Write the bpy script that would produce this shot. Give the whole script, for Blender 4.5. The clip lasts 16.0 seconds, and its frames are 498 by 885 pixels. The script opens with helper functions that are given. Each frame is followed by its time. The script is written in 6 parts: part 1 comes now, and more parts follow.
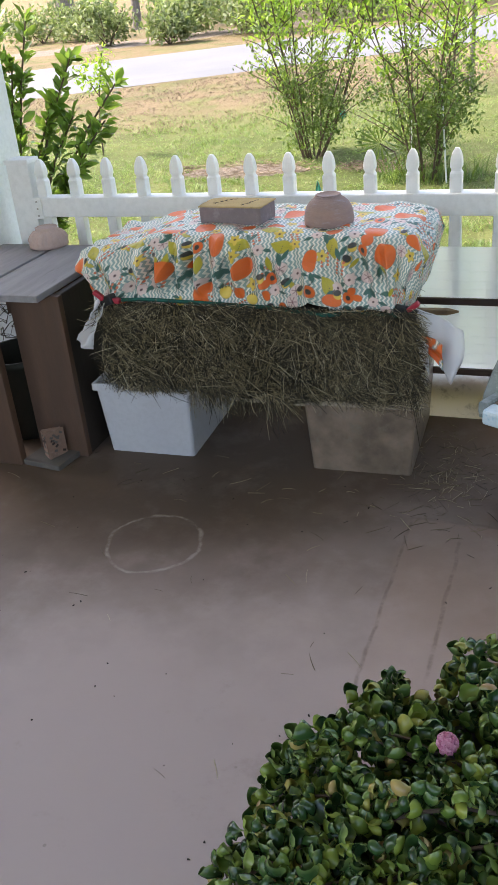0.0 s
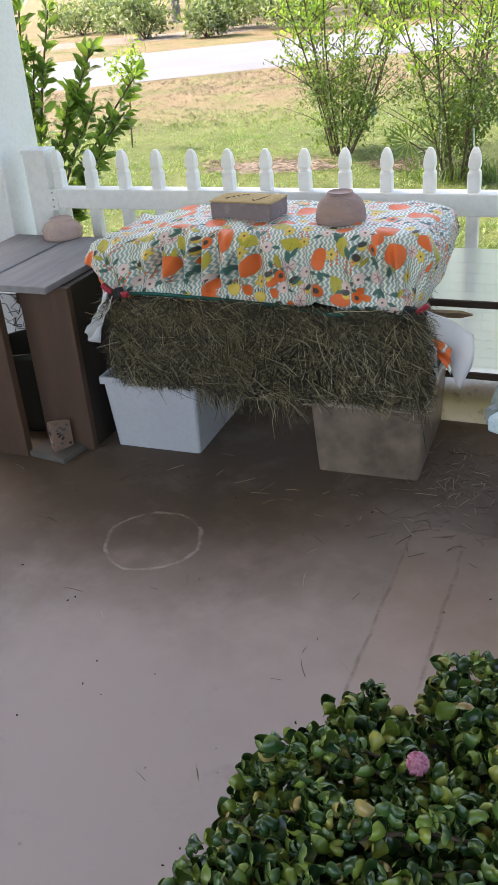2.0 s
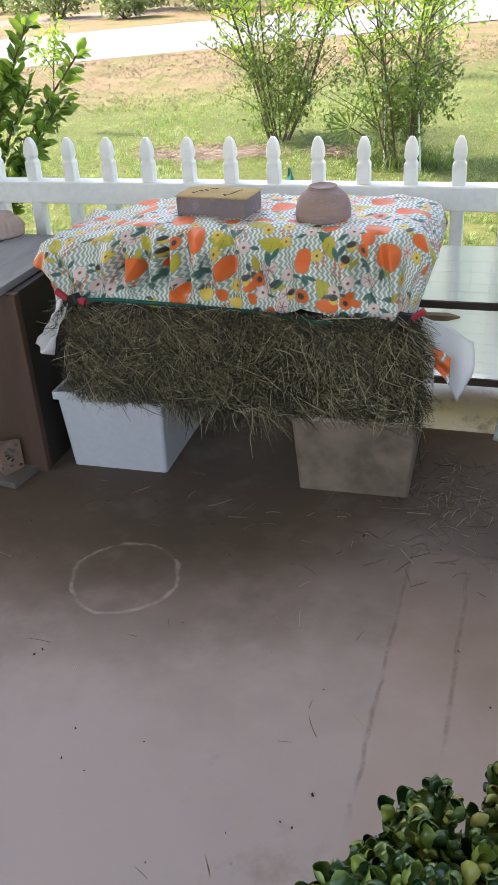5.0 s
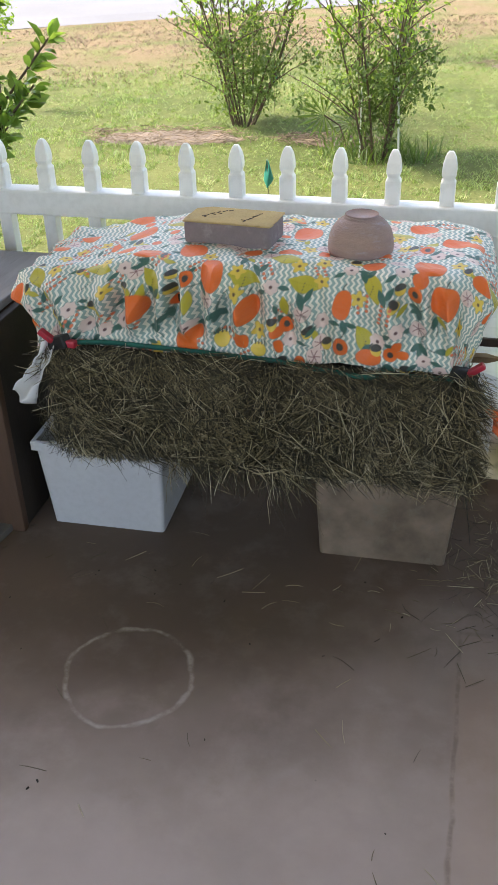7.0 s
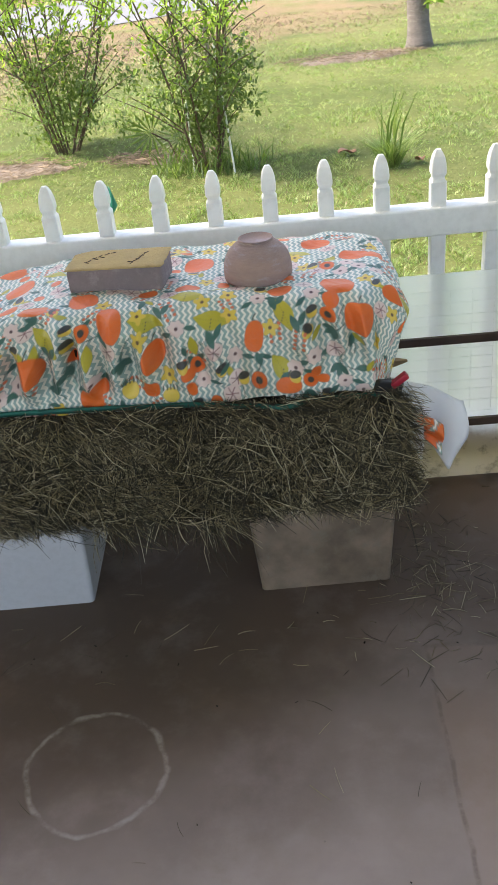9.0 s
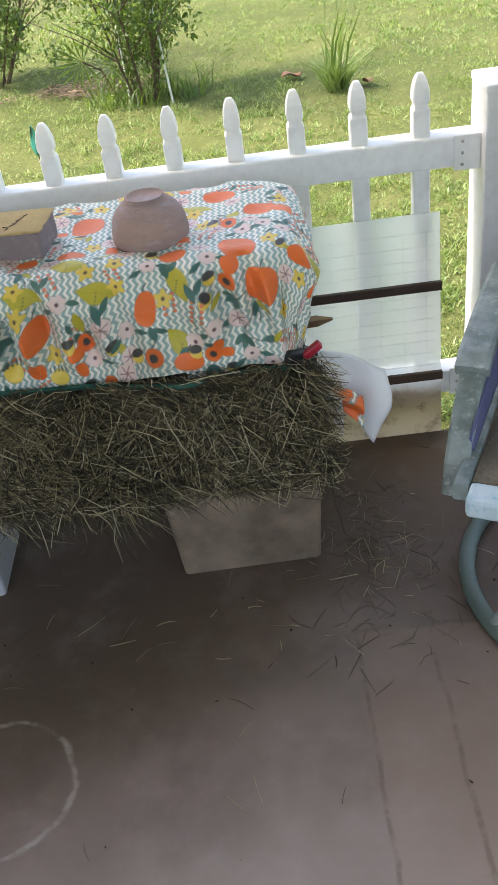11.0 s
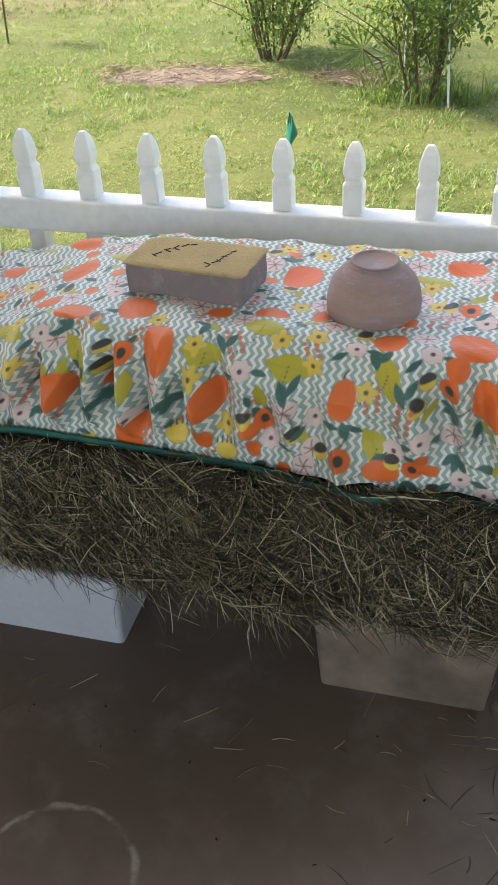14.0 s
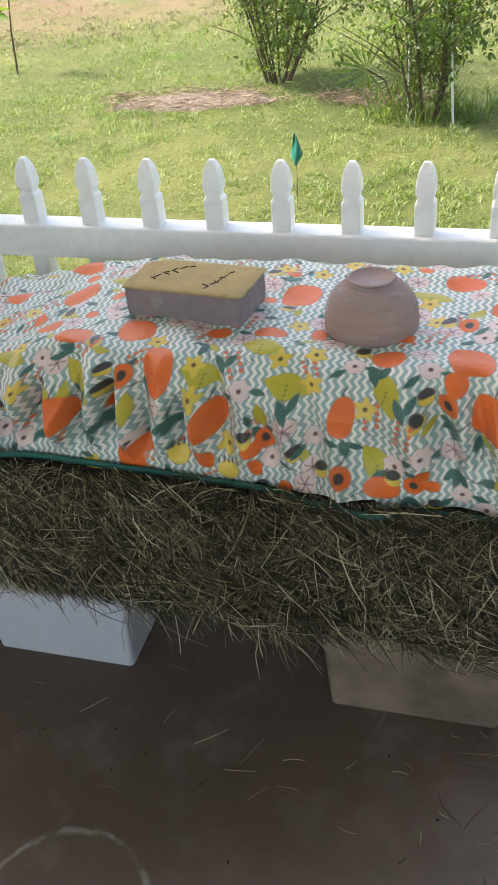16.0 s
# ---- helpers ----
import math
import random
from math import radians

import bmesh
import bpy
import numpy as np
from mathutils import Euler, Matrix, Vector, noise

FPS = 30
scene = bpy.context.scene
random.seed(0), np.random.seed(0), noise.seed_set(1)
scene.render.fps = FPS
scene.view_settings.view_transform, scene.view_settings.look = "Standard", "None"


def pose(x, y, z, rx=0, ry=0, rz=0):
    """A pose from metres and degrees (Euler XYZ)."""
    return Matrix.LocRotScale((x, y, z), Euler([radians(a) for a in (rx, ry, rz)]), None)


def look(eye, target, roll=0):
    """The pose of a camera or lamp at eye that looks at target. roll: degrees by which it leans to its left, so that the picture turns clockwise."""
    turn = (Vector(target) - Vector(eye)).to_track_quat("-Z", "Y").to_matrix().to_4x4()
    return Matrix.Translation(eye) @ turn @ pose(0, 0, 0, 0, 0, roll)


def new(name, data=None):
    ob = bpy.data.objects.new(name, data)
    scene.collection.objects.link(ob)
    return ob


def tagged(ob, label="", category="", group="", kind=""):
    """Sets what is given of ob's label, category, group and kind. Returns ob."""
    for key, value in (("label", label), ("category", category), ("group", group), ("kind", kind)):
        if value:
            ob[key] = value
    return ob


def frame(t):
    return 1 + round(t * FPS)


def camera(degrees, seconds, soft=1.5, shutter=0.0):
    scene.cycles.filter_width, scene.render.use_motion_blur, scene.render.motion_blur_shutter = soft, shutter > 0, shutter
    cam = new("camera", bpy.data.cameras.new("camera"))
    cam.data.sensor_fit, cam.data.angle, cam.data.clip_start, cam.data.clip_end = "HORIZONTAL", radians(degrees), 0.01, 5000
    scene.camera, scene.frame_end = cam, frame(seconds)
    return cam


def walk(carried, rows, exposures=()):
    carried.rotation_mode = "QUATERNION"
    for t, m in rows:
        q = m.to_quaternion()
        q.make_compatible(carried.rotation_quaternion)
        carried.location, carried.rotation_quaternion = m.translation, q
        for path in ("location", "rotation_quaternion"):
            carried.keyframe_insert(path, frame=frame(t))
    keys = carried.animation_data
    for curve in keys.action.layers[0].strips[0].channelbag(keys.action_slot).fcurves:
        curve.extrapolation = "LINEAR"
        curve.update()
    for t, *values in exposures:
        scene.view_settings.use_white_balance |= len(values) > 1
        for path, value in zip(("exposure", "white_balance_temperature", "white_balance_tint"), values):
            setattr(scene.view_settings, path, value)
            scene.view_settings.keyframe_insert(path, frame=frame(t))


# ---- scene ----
cam = camera(31.9, 16.0)
METRES, EYE, TILT, LEAN, TURN = 2.2, 1.364, 0.0, 0.0, 22.4
ROWS = [
    (0.0, 0.0, 0.0, 0.0, -2.69, -27.98, 5.06),
    (0.5, 0.0043, 0.0083, -0.0037, -1.51, -29.33, 4.17),
    (1.0, 0.0185, 0.0187, -0.0053, -0.17, -29.11, 3.09),
    (1.5, 0.031, 0.0157, -0.0041, 0.46, -27.57, 3.21),
    (2.0, 0.0309, 0.0145, -0.0054, -0.23, -28.07, 4.29),
    (2.5, 0.0174, 0.0072, -0.0023, -2.06, -28.04, 6.76),
    (3.0, -0.0147, -0.0191, -0.0024, -3.77, -30.17, 8.36),
    (3.5, -0.0414, -0.0237, -0.0078, -3.87, -32.68, 5.64),
    (4.0, -0.0444, 0.0128, -0.01, -3.29, -32.34, 4.05),
    (4.5, -0.0273, 0.1076, -0.0031, -3.34, -30.9, 3.78),
    (7.0, -0.0981, 0.3166, -0.0015, -8.96, -31.18, 1.32),
    (7.5, -0.092, 0.3379, 0.0016, -13.77, -30.26, 3.94),
    (8.0, -0.1459, 0.3565, 0.0056, -20.84, -28.76, 7.06),
    (10.5, -0.0565, 0.4302, -0.006, -21.34, -35.73, 5.35),
    (11.0, -0.0495, 0.4455, -0.0058, -24.58, -36.19, 6.78),
    (11.5, -0.0755, 0.5184, -0.0062, -26.96, -36.88, 5.75),
    (12.0, -0.0957, 0.5562, -0.0027, -27.23, -35.56, 4.57),
    (12.5, -0.0708, 0.5778, 0.0009, -18.52, -33.26, 3.53),
    (13.0, -0.0154, 0.5948, -0.004, -11.29, -34.53, 1.38),
    (13.5, 0.0028, 0.598, -0.0057, -8.21, -36.89, 1.91),
    (14.0, 0.0028, 0.5932, -0.0064, -6.2, -35.91, 2.74),
    (14.5, 0.0103, 0.5849, -0.0044, -6.87, -33.75, 4.08),
    (15.0, 0.0119, 0.5833, -0.002, -6.68, -32.5, 4.9),
    (15.5, 0.0121, 0.5866, -0.003, -5.95, -32.75, 4.69),
    (16.0, 0.0138, 0.591, -0.0066, -5.98, -34.61, 4.44),
]
BASE = pose(0, 0, EYE, TILT, LEAN, TURN)
PATH_ROWS = [(t, BASE @ pose(METRES * x, METRES * y, METRES * z, 90 + pitch, roll, yaw)) for t, x, y, z, yaw, pitch, roll in ROWS]
PATH_ROWS += [(4.7, look((-0.1516, 0.2156, 1.330), (-0.4527, 1.0357, 0.8437), -4.1)),
              (8.2, look((-0.6200, 0.6110, 1.3870), (-0.6702, 1.4822, 0.8986), -7.7)),
              (10.3, look((-0.5080, 0.8090, 1.3440), (-0.5886, 1.6277, 0.7755), -4.62))]
EXPOSURES = [(0.0, 2.0, 6950, 16), (2.5, 2.1, 7000, 16), (3.5, 2.18, 7050, 16), (4.5, 2.18, 7000, 16), (8.0, 1.97, 7100, 13), (11.0, 2.06, 7050, 14), (13.5, 1.94, 7150, 14), (16.0, 1.96, 7200, 14)]
walk(cam, sorted(PATH_ROWS, key=lambda r: r[0]), EXPOSURES)

# ---------------------------------------------------------------- world and light
SUN_TO = Vector((-0.6, 0.04, 0.78)).normalized()
world = bpy.data.worlds.new("sky")
scene.world = world
world.use_nodes = True
wn = world.node_tree.nodes
sky = wn.new("ShaderNodeTexSky")
sky.sky_type, sky.sun_disc = "NISHITA", False
sky.sun_elevation = math.asin(SUN_TO.z)
sky.sun_rotation = math.atan2(SUN_TO.x, SUN_TO.y)
sky.air_density, sky.dust_density = 1.2, 3.0
world.node_tree.links.new(sky.outputs[0], wn["Background"].inputs[0])
wn["Background"].inputs[1].default_value = 0.15
sun = new("sun", bpy.data.lights.new("sun", "SUN"))
sun.data.energy, sun.data.angle, sun.data.color = 2.8, radians(9), (1.0, 0.95, 0.86)
sun.matrix_world = look(SUN_TO * 30, (0, 0, 0))


# ---------------------------------------------------------------- material helpers
class Nodes:
    """A short way to write node graphs."""

    def __init__(self, name):
        self.mat = bpy.data.materials.new(name)
        self.mat.use_nodes = True
        self.tree = self.mat.node_tree
        self.bsdf = self.tree.nodes["Principled BSDF"]

    def put(self, socket, value):
        if isinstance(value, bpy.types.NodeSocket):
            self.tree.links.new(value, socket)
        elif isinstance(value, tuple) and len(value) == 3 and socket.type == "RGBA":
            socket.default_value = (*value, 1)
        else:
            socket.default_value = value

    def node(self, kind, out=0, props=None, **ins):
        n = self.tree.nodes.new(kind)
        for k, v in (props or {}).items():
            setattr(n, k, v)
        for k, v in ins.items():
            key = int(k[1:]) if k[0] == "i" and k[1:].isdigit() else k
            self.put(n.inputs[key], v)
        return n.outputs[out]

    def math(self, op, a, b=0.0, c=0.0):
        return self.node("ShaderNodeMath", 0, {"operation": op}, i0=a, i1=b, i2=c)

    def coords(self, which="Object"):
        n = self.tree.nodes.new("ShaderNodeTexCoord")
        return n.outputs[which]

    def scaled(self, vec, s):
        return self.node("ShaderNodeMapping", 0, None, Vector=vec, Scale=s if isinstance(s, tuple) else (s, s, s))

    def noise(self, vec, scale, detail=4.0, rough=0.55):
        return self.node("ShaderNodeTexNoise", 0, None, Vector=vec, Scale=scale, Detail=detail, Roughness=rough)

    def ramp(self, fac, lo, hi):
        return self.node("ShaderNodeMapRange", 0, {"clamp": True, "interpolation_type": "SMOOTHSTEP"}, i0=fac, i1=lo, i2=hi)

    def mix(self, fac, a, b, blend="MIX"):
        n = self.tree.nodes.new("ShaderNodeMix")
        n.data_type, n.blend_type = "RGBA", blend
        self.put(n.inputs[0], fac)
        self.put(n.inputs[6], a)
        self.put(n.inputs[7], b)
        return n.outputs[2]

    def finish(self, colour, rough, bump=None, strength=0.3, distance=0.002, **more):
        self.put(self.bsdf.inputs["Base Color"], colour)
        self.put(self.bsdf.inputs["Roughness"], rough)
        if bump is not None:
            self.put(self.bsdf.inputs["Normal"], self.node("ShaderNodeBump", 0, None, Strength=strength, Distance=distance, Height=bump))
        for k, v in more.items():
            self.put(self.bsdf.inputs[k.replace("_", " ")], v)
        return self.mat


def surface(name, a, b, big=3.0, fine=60.0, rough=0.6, spread=0.12, strength=0.25, distance=0.002, dirt=None, stretch=(1, 1, 1), **more):
    """A worn surface: two colours in large blotches, fine grain, relief, and dirt."""
    n = Nodes(name)
    v = n.scaled(n.coords(), stretch)
    large, small = n.noise(v, big, 5), n.noise(v, fine, 5, 0.65)
    c = n.mix(n.ramp(large, 0.3, 0.7), a, b)
    c = n.mix(n.math("MULTIPLY", n.ramp(small, 0.35, 0.75), 0.35), c, tuple(x * 0.72 for x in a))
    if dirt:
        c = n.mix(n.math("MULTIPLY", n.ramp(n.noise(v, big * 2.7, 8, 0.7), 0.52, 0.72), dirt[1]), c, dirt[0])
    r = n.math("ADD", rough - spread / 2, n.math("MULTIPLY", small, spread))
    return n.finish(c, r, small, strength, distance, **more)


def by_piece(name, colours, rough=0.5, island=True, fine=80.0, strength=0.2, translucent=0.0, rim="", patch=None, **more):
    """Colours drawn at random for each loose piece."""
    n = Nodes(name)
    rnd = n.node("ShaderNodeNewGeometry", "Random Per Island") if island else n.node("ShaderNodeObjectInfo", "Random")
    ramp = n.tree.nodes.new("ShaderNodeValToRGB")
    el = ramp.color_ramp.elements
    for k, (at, c) in enumerate(colours):
        e = el[k] if k < 2 else el.new(at)
        e.position, e.color = at, (*c, 1)
    n.tree.links.new(rnd, ramp.inputs[0])
    g = n.noise(n.coords(), fine, 3)
    c = n.mix(n.math("MULTIPLY", g, 0.45), ramp.outputs[0], (0.02, 0.025, 0.01))
    if patch:   # broad patches of another shade
        v = n.coords()
        c = n.mix(n.math("MULTIPLY", n.ramp(n.noise(v, 1.6, 5, 0.65), 0.42, 0.62), patch[1]), c, patch[0])
        c = n.mix(n.math("MULTIPLY", n.ramp(n.noise(v, 11, 4, 0.7), 0.48, 0.64), 0.55), c, (0.055, 0.11, 0.024))
    if rim:   # paler leaf margins
        att = n.tree.nodes.new("ShaderNodeVertexColor")
        att.layer_name = rim
        c = n.mix(n.math("MULTIPLY", att.outputs["Color"], 0.7), c, (0.24, 0.33, 0.09))
    m = n.finish(c, rough, g, strength, 0.002, **more)
    if translucent:
        tr = n.node("ShaderNodeBsdfTranslucent", 0, None, Color=n.mix(0.5, ramp.outputs[0], (0.35, 0.5, 0.06)))
        out = n.node("ShaderNodeMixShader", 0, None, Fac=translucent, i1=n.bsdf.outputs[0], i2=tr)
        n.tree.links.new(out, n.tree.nodes["Material Output"].inputs[0])
    return m


def by_light(name, colour, through_share):
    """A thin pale sheet that lets some light through."""
    n = Nodes(name)
    v = n.coords()
    c = n.mix(n.math("MULTIPLY", n.ramp(n.noise(v, 14, 5), 0.4, 0.7), 0.3), colour, tuple(x * 0.85 for x in colour))
    n.finish(c, 0.4, n.noise(v, 40, 4), 0.3, 0.004)
    tr = n.node("ShaderNodeBsdfTranslucent", 0, None, Color=c)
    out = n.node("ShaderNodeMixShader", 0, None, Fac=through_share, i1=n.bsdf.outputs[0], i2=tr)
    n.tree.links.new(out, n.tree.nodes["Material Output"].inputs[0])
    return n.mat


# ---------------------------------------------------------------- materials
def floor_material():
    n = Nodes("painted concrete floor")
    v = n.coords()
    sep = n.tree.nodes.new("ShaderNodeSeparateXYZ")
    n.tree.links.new(v, sep.inputs[0])
    x, y = sep.outputs[0], sep.outputs[1]
    big, mid, fine = n.noise(v, 1.1, 5), n.noise(v, 6, 6, 0.65), n.noise(v, 90, 4, 0.7)
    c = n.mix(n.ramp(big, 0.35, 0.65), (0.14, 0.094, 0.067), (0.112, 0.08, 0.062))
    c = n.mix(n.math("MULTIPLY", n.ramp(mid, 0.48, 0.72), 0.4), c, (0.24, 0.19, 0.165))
    # worn pale paint away from the bale, with the floor's brighter light painted in
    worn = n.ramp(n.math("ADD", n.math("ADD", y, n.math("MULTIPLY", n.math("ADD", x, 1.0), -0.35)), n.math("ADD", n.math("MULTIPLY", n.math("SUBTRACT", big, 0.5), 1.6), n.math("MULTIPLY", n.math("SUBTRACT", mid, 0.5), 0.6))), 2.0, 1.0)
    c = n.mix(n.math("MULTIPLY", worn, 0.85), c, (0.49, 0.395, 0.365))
    c = n.mix(n.math("MULTIPLY", n.ramp(n.noise(v, 3.3, 7, 0.7), 0.55, 0.72), 0.4), c, (0.2, 0.13, 0.09))
    # a stretch once covered by a mat keeps its redder paint
    mat = n.math("MULTIPLY", n.ramp(n.math("ADD", x, n.math("MULTIPLY", n.math("SUBTRACT", mid, 0.5), 0.06)), -0.39, -0.36), n.ramp(n.math("ADD", y, n.math("MULTIPLY", n.math("SUBTRACT", mid, 0.5), 0.06)), 2.06, 2.03))
    c = n.mix(n.math("MULTIPLY", mat, n.math("MULTIPLY", n.ramp(big, 0.2, 0.6), 0.4)), c, (0.42, 0.29, 0.225))
    # the chalky ring left by a pot
    wob = n.math("MULTIPLY", n.math("SUBTRACT", n.noise(v, 9, 3), 0.5), 0.045)
    dx, dy = n.math("SUBTRACT", x, -1.047), n.math("SUBTRACT", y, 1.775)
    d = n.math("ADD", n.math("SQRT", n.math("ADD", n.math("MULTIPLY", dx, dx), n.math("MULTIPLY", dy, dy))), wob)
    off = n.math("ABSOLUTE", n.math("SUBTRACT", d, 0.137))
    ring = n.math("MULTIPLY", n.ramp(off, 0.0085, 0.001), n.ramp(n.noise(v, 14, 5, 0.7), 0.33, 0.64))
    c = n.mix(n.math("MULTIPLY", ring, 0.4), c, (0.58, 0.53, 0.48))
    # dark lines where an old mat lay
    def line(p, at, q, lo, hi, width):
        a = n.ramp(n.math("ABSOLUTE", n.math("SUBTRACT", n.math("ADD", p, n.math("MULTIPLY", wob, 0.5)), at)), width, width * 0.2)
        b = n.math("MULTIPLY", n.ramp(q, lo, lo + 0.06), n.ramp(q, hi, hi - 0.06))
        return n.math("MULTIPLY", n.math("MULTIPLY", a, b), n.ramp(n.noise(v, 13, 5, 0.75), 0.36, 0.6))
    for mark in (line(x, -0.375, y, 1.2, 2.08, 0.007), line(x, -0.232, y, 1.4, 2.0, 0.008), line(y, 2.045, x, -0.40, 0.6, 0.009)):
        c = n.mix(n.math("MULTIPLY", mark, 0.45), c, (0.12, 0.085, 0.065))
    # small specks of dirt
    specks = n.ramp(n.node("ShaderNodeTexVoronoi", 0, None, Vector=v, Scale=13.0), 0.06, 0.03)
    c = n.mix(n.math("MULTIPLY", specks, n.math("MULTIPLY", n.ramp(n.noise(v, 4, 2), 0.5, 0.6), 0.7)), c, (0.05, 0.04, 0.03))
    rough = n.math("ADD", 0.46, n.math("MULTIPLY", mid, 0.3))
    return n.finish(c, rough, n.math("ADD", fine, n.math("MULTIPLY", mid, 2.0)), 0.12, 0.002, Specular_IOR_Level=0.22)


def lawn_material():
    n = Nodes("mown lawn")
    v = n.coords()
    sep = n.tree.nodes.new("ShaderNodeSeparateXYZ")
    n.tree.links.new(v, sep.inputs[0])
    across = n.math("ADD", n.math("MULTIPLY", sep.outputs[0], -0.57), n.math("MULTIPLY", sep.outputs[1], 0.82))
    across = n.math("ADD", across, n.math("MULTIPLY", n.math("SUBTRACT", n.noise(v, 0.8, 4), 0.5), 3.0))
    big, mid, fine = n.noise(v, 0.7, 5), n.noise(v, 5, 6, 0.7), n.noise(v, 45, 4, 0.75)
    c = n.mix(n.ramp(big, 0.35, 0.65), (0.085, 0.11, 0.033), (0.15, 0.165, 0.058))
    c = n.mix(n.math("MULTIPLY", n.ramp(mid, 0.5, 0.75), 0.5), c, (0.22, 0.225, 0.085))
    dry = n.math("MULTIPLY", n.ramp(across, 8.6, 10.8), n.ramp(n.noise(v, 1.7, 5, 0.65), 0.25, 0.6))
    c = n.mix(n.math("MULTIPLY", dry, 0.85), c, (0.235, 0.16, 0.105))
    c = n.mix(n.math("MULTIPLY", n.ramp(fine, 0.4, 0.75), 0.6), c, (0.05, 0.075, 0.015))
    return n.finish(c, 0.9, n.math("ADD", fine, mid), 0.9, 0.03, Specular_IOR_Level=0.15)


FLOOR = floor_material()
LAWN = lawn_material()
VINYL = surface("white vinyl", (0.86, 0.86, 0.855), (0.82, 0.82, 0.825), 2, 40, 0.38, 0.1, 0.05, 0.001, ((0.5, 0.46, 0.4), 0.07))
WHITE_PAINT = surface("white painted wood", (0.87, 0.87, 0.88), (0.83, 0.835, 0.85), 2.5, 70, 0.5, 0.15, 0.12, 0.001, ((0.5, 0.47, 0.42), 0.1))
CEILING_PAINT = surface("ceiling paint", (0.7, 0.7, 0.68), (0.64, 0.64, 0.63), 2, 50, 0.7)
SHADE_WALL = surface("added side wall paint", (0.36, 0.33, 0.3), (0.3, 0.28, 0.26), 2, 50, 0.65)
ROAD = surface("pale worn asphalt", (0.145, 0.15, 0.165), (0.122, 0.127, 0.142), 0.6, 40, 0.85, 0.1, 0.4, 0.004, ((0.14, 0.14, 0.14), 0.4))
WHITE_BIN = surface("white plastic bin", (0.53, 0.535, 0.555), (0.48, 0.485, 0.51), 3, 60, 0.42, 0.1, 0.05, 0.001, ((0.42, 0.4, 0.37), 0.2))
CLEAR_BIN = surface("cloudy plastic bin", (0.26, 0.195, 0.145), (0.12, 0.09, 0.066), 11, 60, 0.36, 0.12, 0.08, 0.001, ((0.19, 0.165, 0.13), 0.75))
BIN_RIM = surface("cloudy plastic rim", (0.4, 0.35, 0.28), (0.3, 0.26, 0.21), 9, 60, 0.36)
# gap shade between strands put into the colour; floor crumbs share it
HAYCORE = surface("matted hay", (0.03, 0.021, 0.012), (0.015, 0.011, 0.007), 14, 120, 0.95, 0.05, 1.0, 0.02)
# most strands near-black, holding the shade inside the tangle in their colour
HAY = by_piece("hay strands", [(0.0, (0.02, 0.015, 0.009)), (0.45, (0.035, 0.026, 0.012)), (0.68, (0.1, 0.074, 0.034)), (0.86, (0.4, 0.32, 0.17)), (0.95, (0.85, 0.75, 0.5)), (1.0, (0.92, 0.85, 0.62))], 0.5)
PALE_STALK = by_piece("pale stalks", [(0.0, (0.17, 0.13, 0.065)), (0.6, (0.35, 0.28, 0.155)), (1.0, (0.75, 0.64, 0.42))], 0.45)
DRY = by_piece("dry grass", [(0.0, (0.12, 0.08, 0.052)), (0.5, (0.23, 0.16, 0.108)), (1.0, (0.4, 0.3, 0.2))], 0.7)
LITTER = by_piece("dropped straw", [(0.0, (0.06, 0.04, 0.025)), (0.4, (0.16, 0.115, 0.065)), (0.75, (0.34, 0.26, 0.15)), (1.0, (0.7, 0.6, 0.4))], 0.6)
GRASS = by_piece("grass blades", [(0.0, (0.055, 0.11, 0.028)), (0.3, (0.15, 0.26, 0.065)), (0.75, (0.3, 0.44, 0.14)), (0.95, (0.44, 0.45, 0.22)), (1.0, (0.5, 0.43, 0.25))], 0.5, translucent=0.3, patch=((0.37, 0.41, 0.16), 0.45))
CLOVER = by_piece("low lawn leaves", [(0.0, (0.05, 0.11, 0.025)), (0.5, (0.13, 0.23, 0.05)), (1.0, (0.28, 0.39, 0.13))], 0.45, translucent=0.3)
GREEN_STRAP = surface("green webbing", (0.01, 0.13, 0.1), (0.012, 0.1, 0.08), 30, 300, 0.75, 0.1, 0.6, 0.001)
RED_PLASTIC = surface("red plastic", (0.42, 0.015, 0.04), (0.34, 0.012, 0.03), 30, 100, 0.4)
BLACK_PLASTIC = surface("black plastic", (0.01, 0.01, 0.012), (0.015, 0.015, 0.017), 30, 100, 0.55)
FILM = by_light("white plastic backing", (0.88, 0.885, 0.9), 0.45)
CLAY = surface("dusty terracotta", (0.4, 0.27, 0.235), (0.3, 0.215, 0.215), 9, 90, 0.85, 0.1, 0.7, 0.003, ((0.4, 0.345, 0.38), 0.85), (1, 1, 3.5))
CLAY_PALE = surface("pale terracotta", (0.58, 0.42, 0.37), (0.5, 0.37, 0.33), 12, 90, 0.85, 0.1, 0.3, 0.0015, ((0.56, 0.45, 0.42), 0.6))
BLOCK = surface("reddish pitted clay", (0.27, 0.165, 0.12), (0.2, 0.13, 0.1), 22, 120, 0.9, 0.1, 0.6, 0.002, ((0.36, 0.26, 0.21), 0.6))
BRICK_SIDE = surface("mauve grey brick", (0.26, 0.205, 0.215), (0.22, 0.178, 0.19), 12, 160, 0.9, 0.08, 0.7, 0.0015, ((0.38, 0.33, 0.33), 0.5))
BRICK_TOP = surface("ochre sandy brick top", (0.55, 0.39, 0.17), (0.47, 0.34, 0.16), 18, 220, 0.95, 0.05, 1.0, 0.003, ((0.3, 0.21, 0.09), 0.4))
INK = surface("scratched dark lines", (0.045, 0.028, 0.02), (0.06, 0.04, 0.03), 30, 200, 0.9)
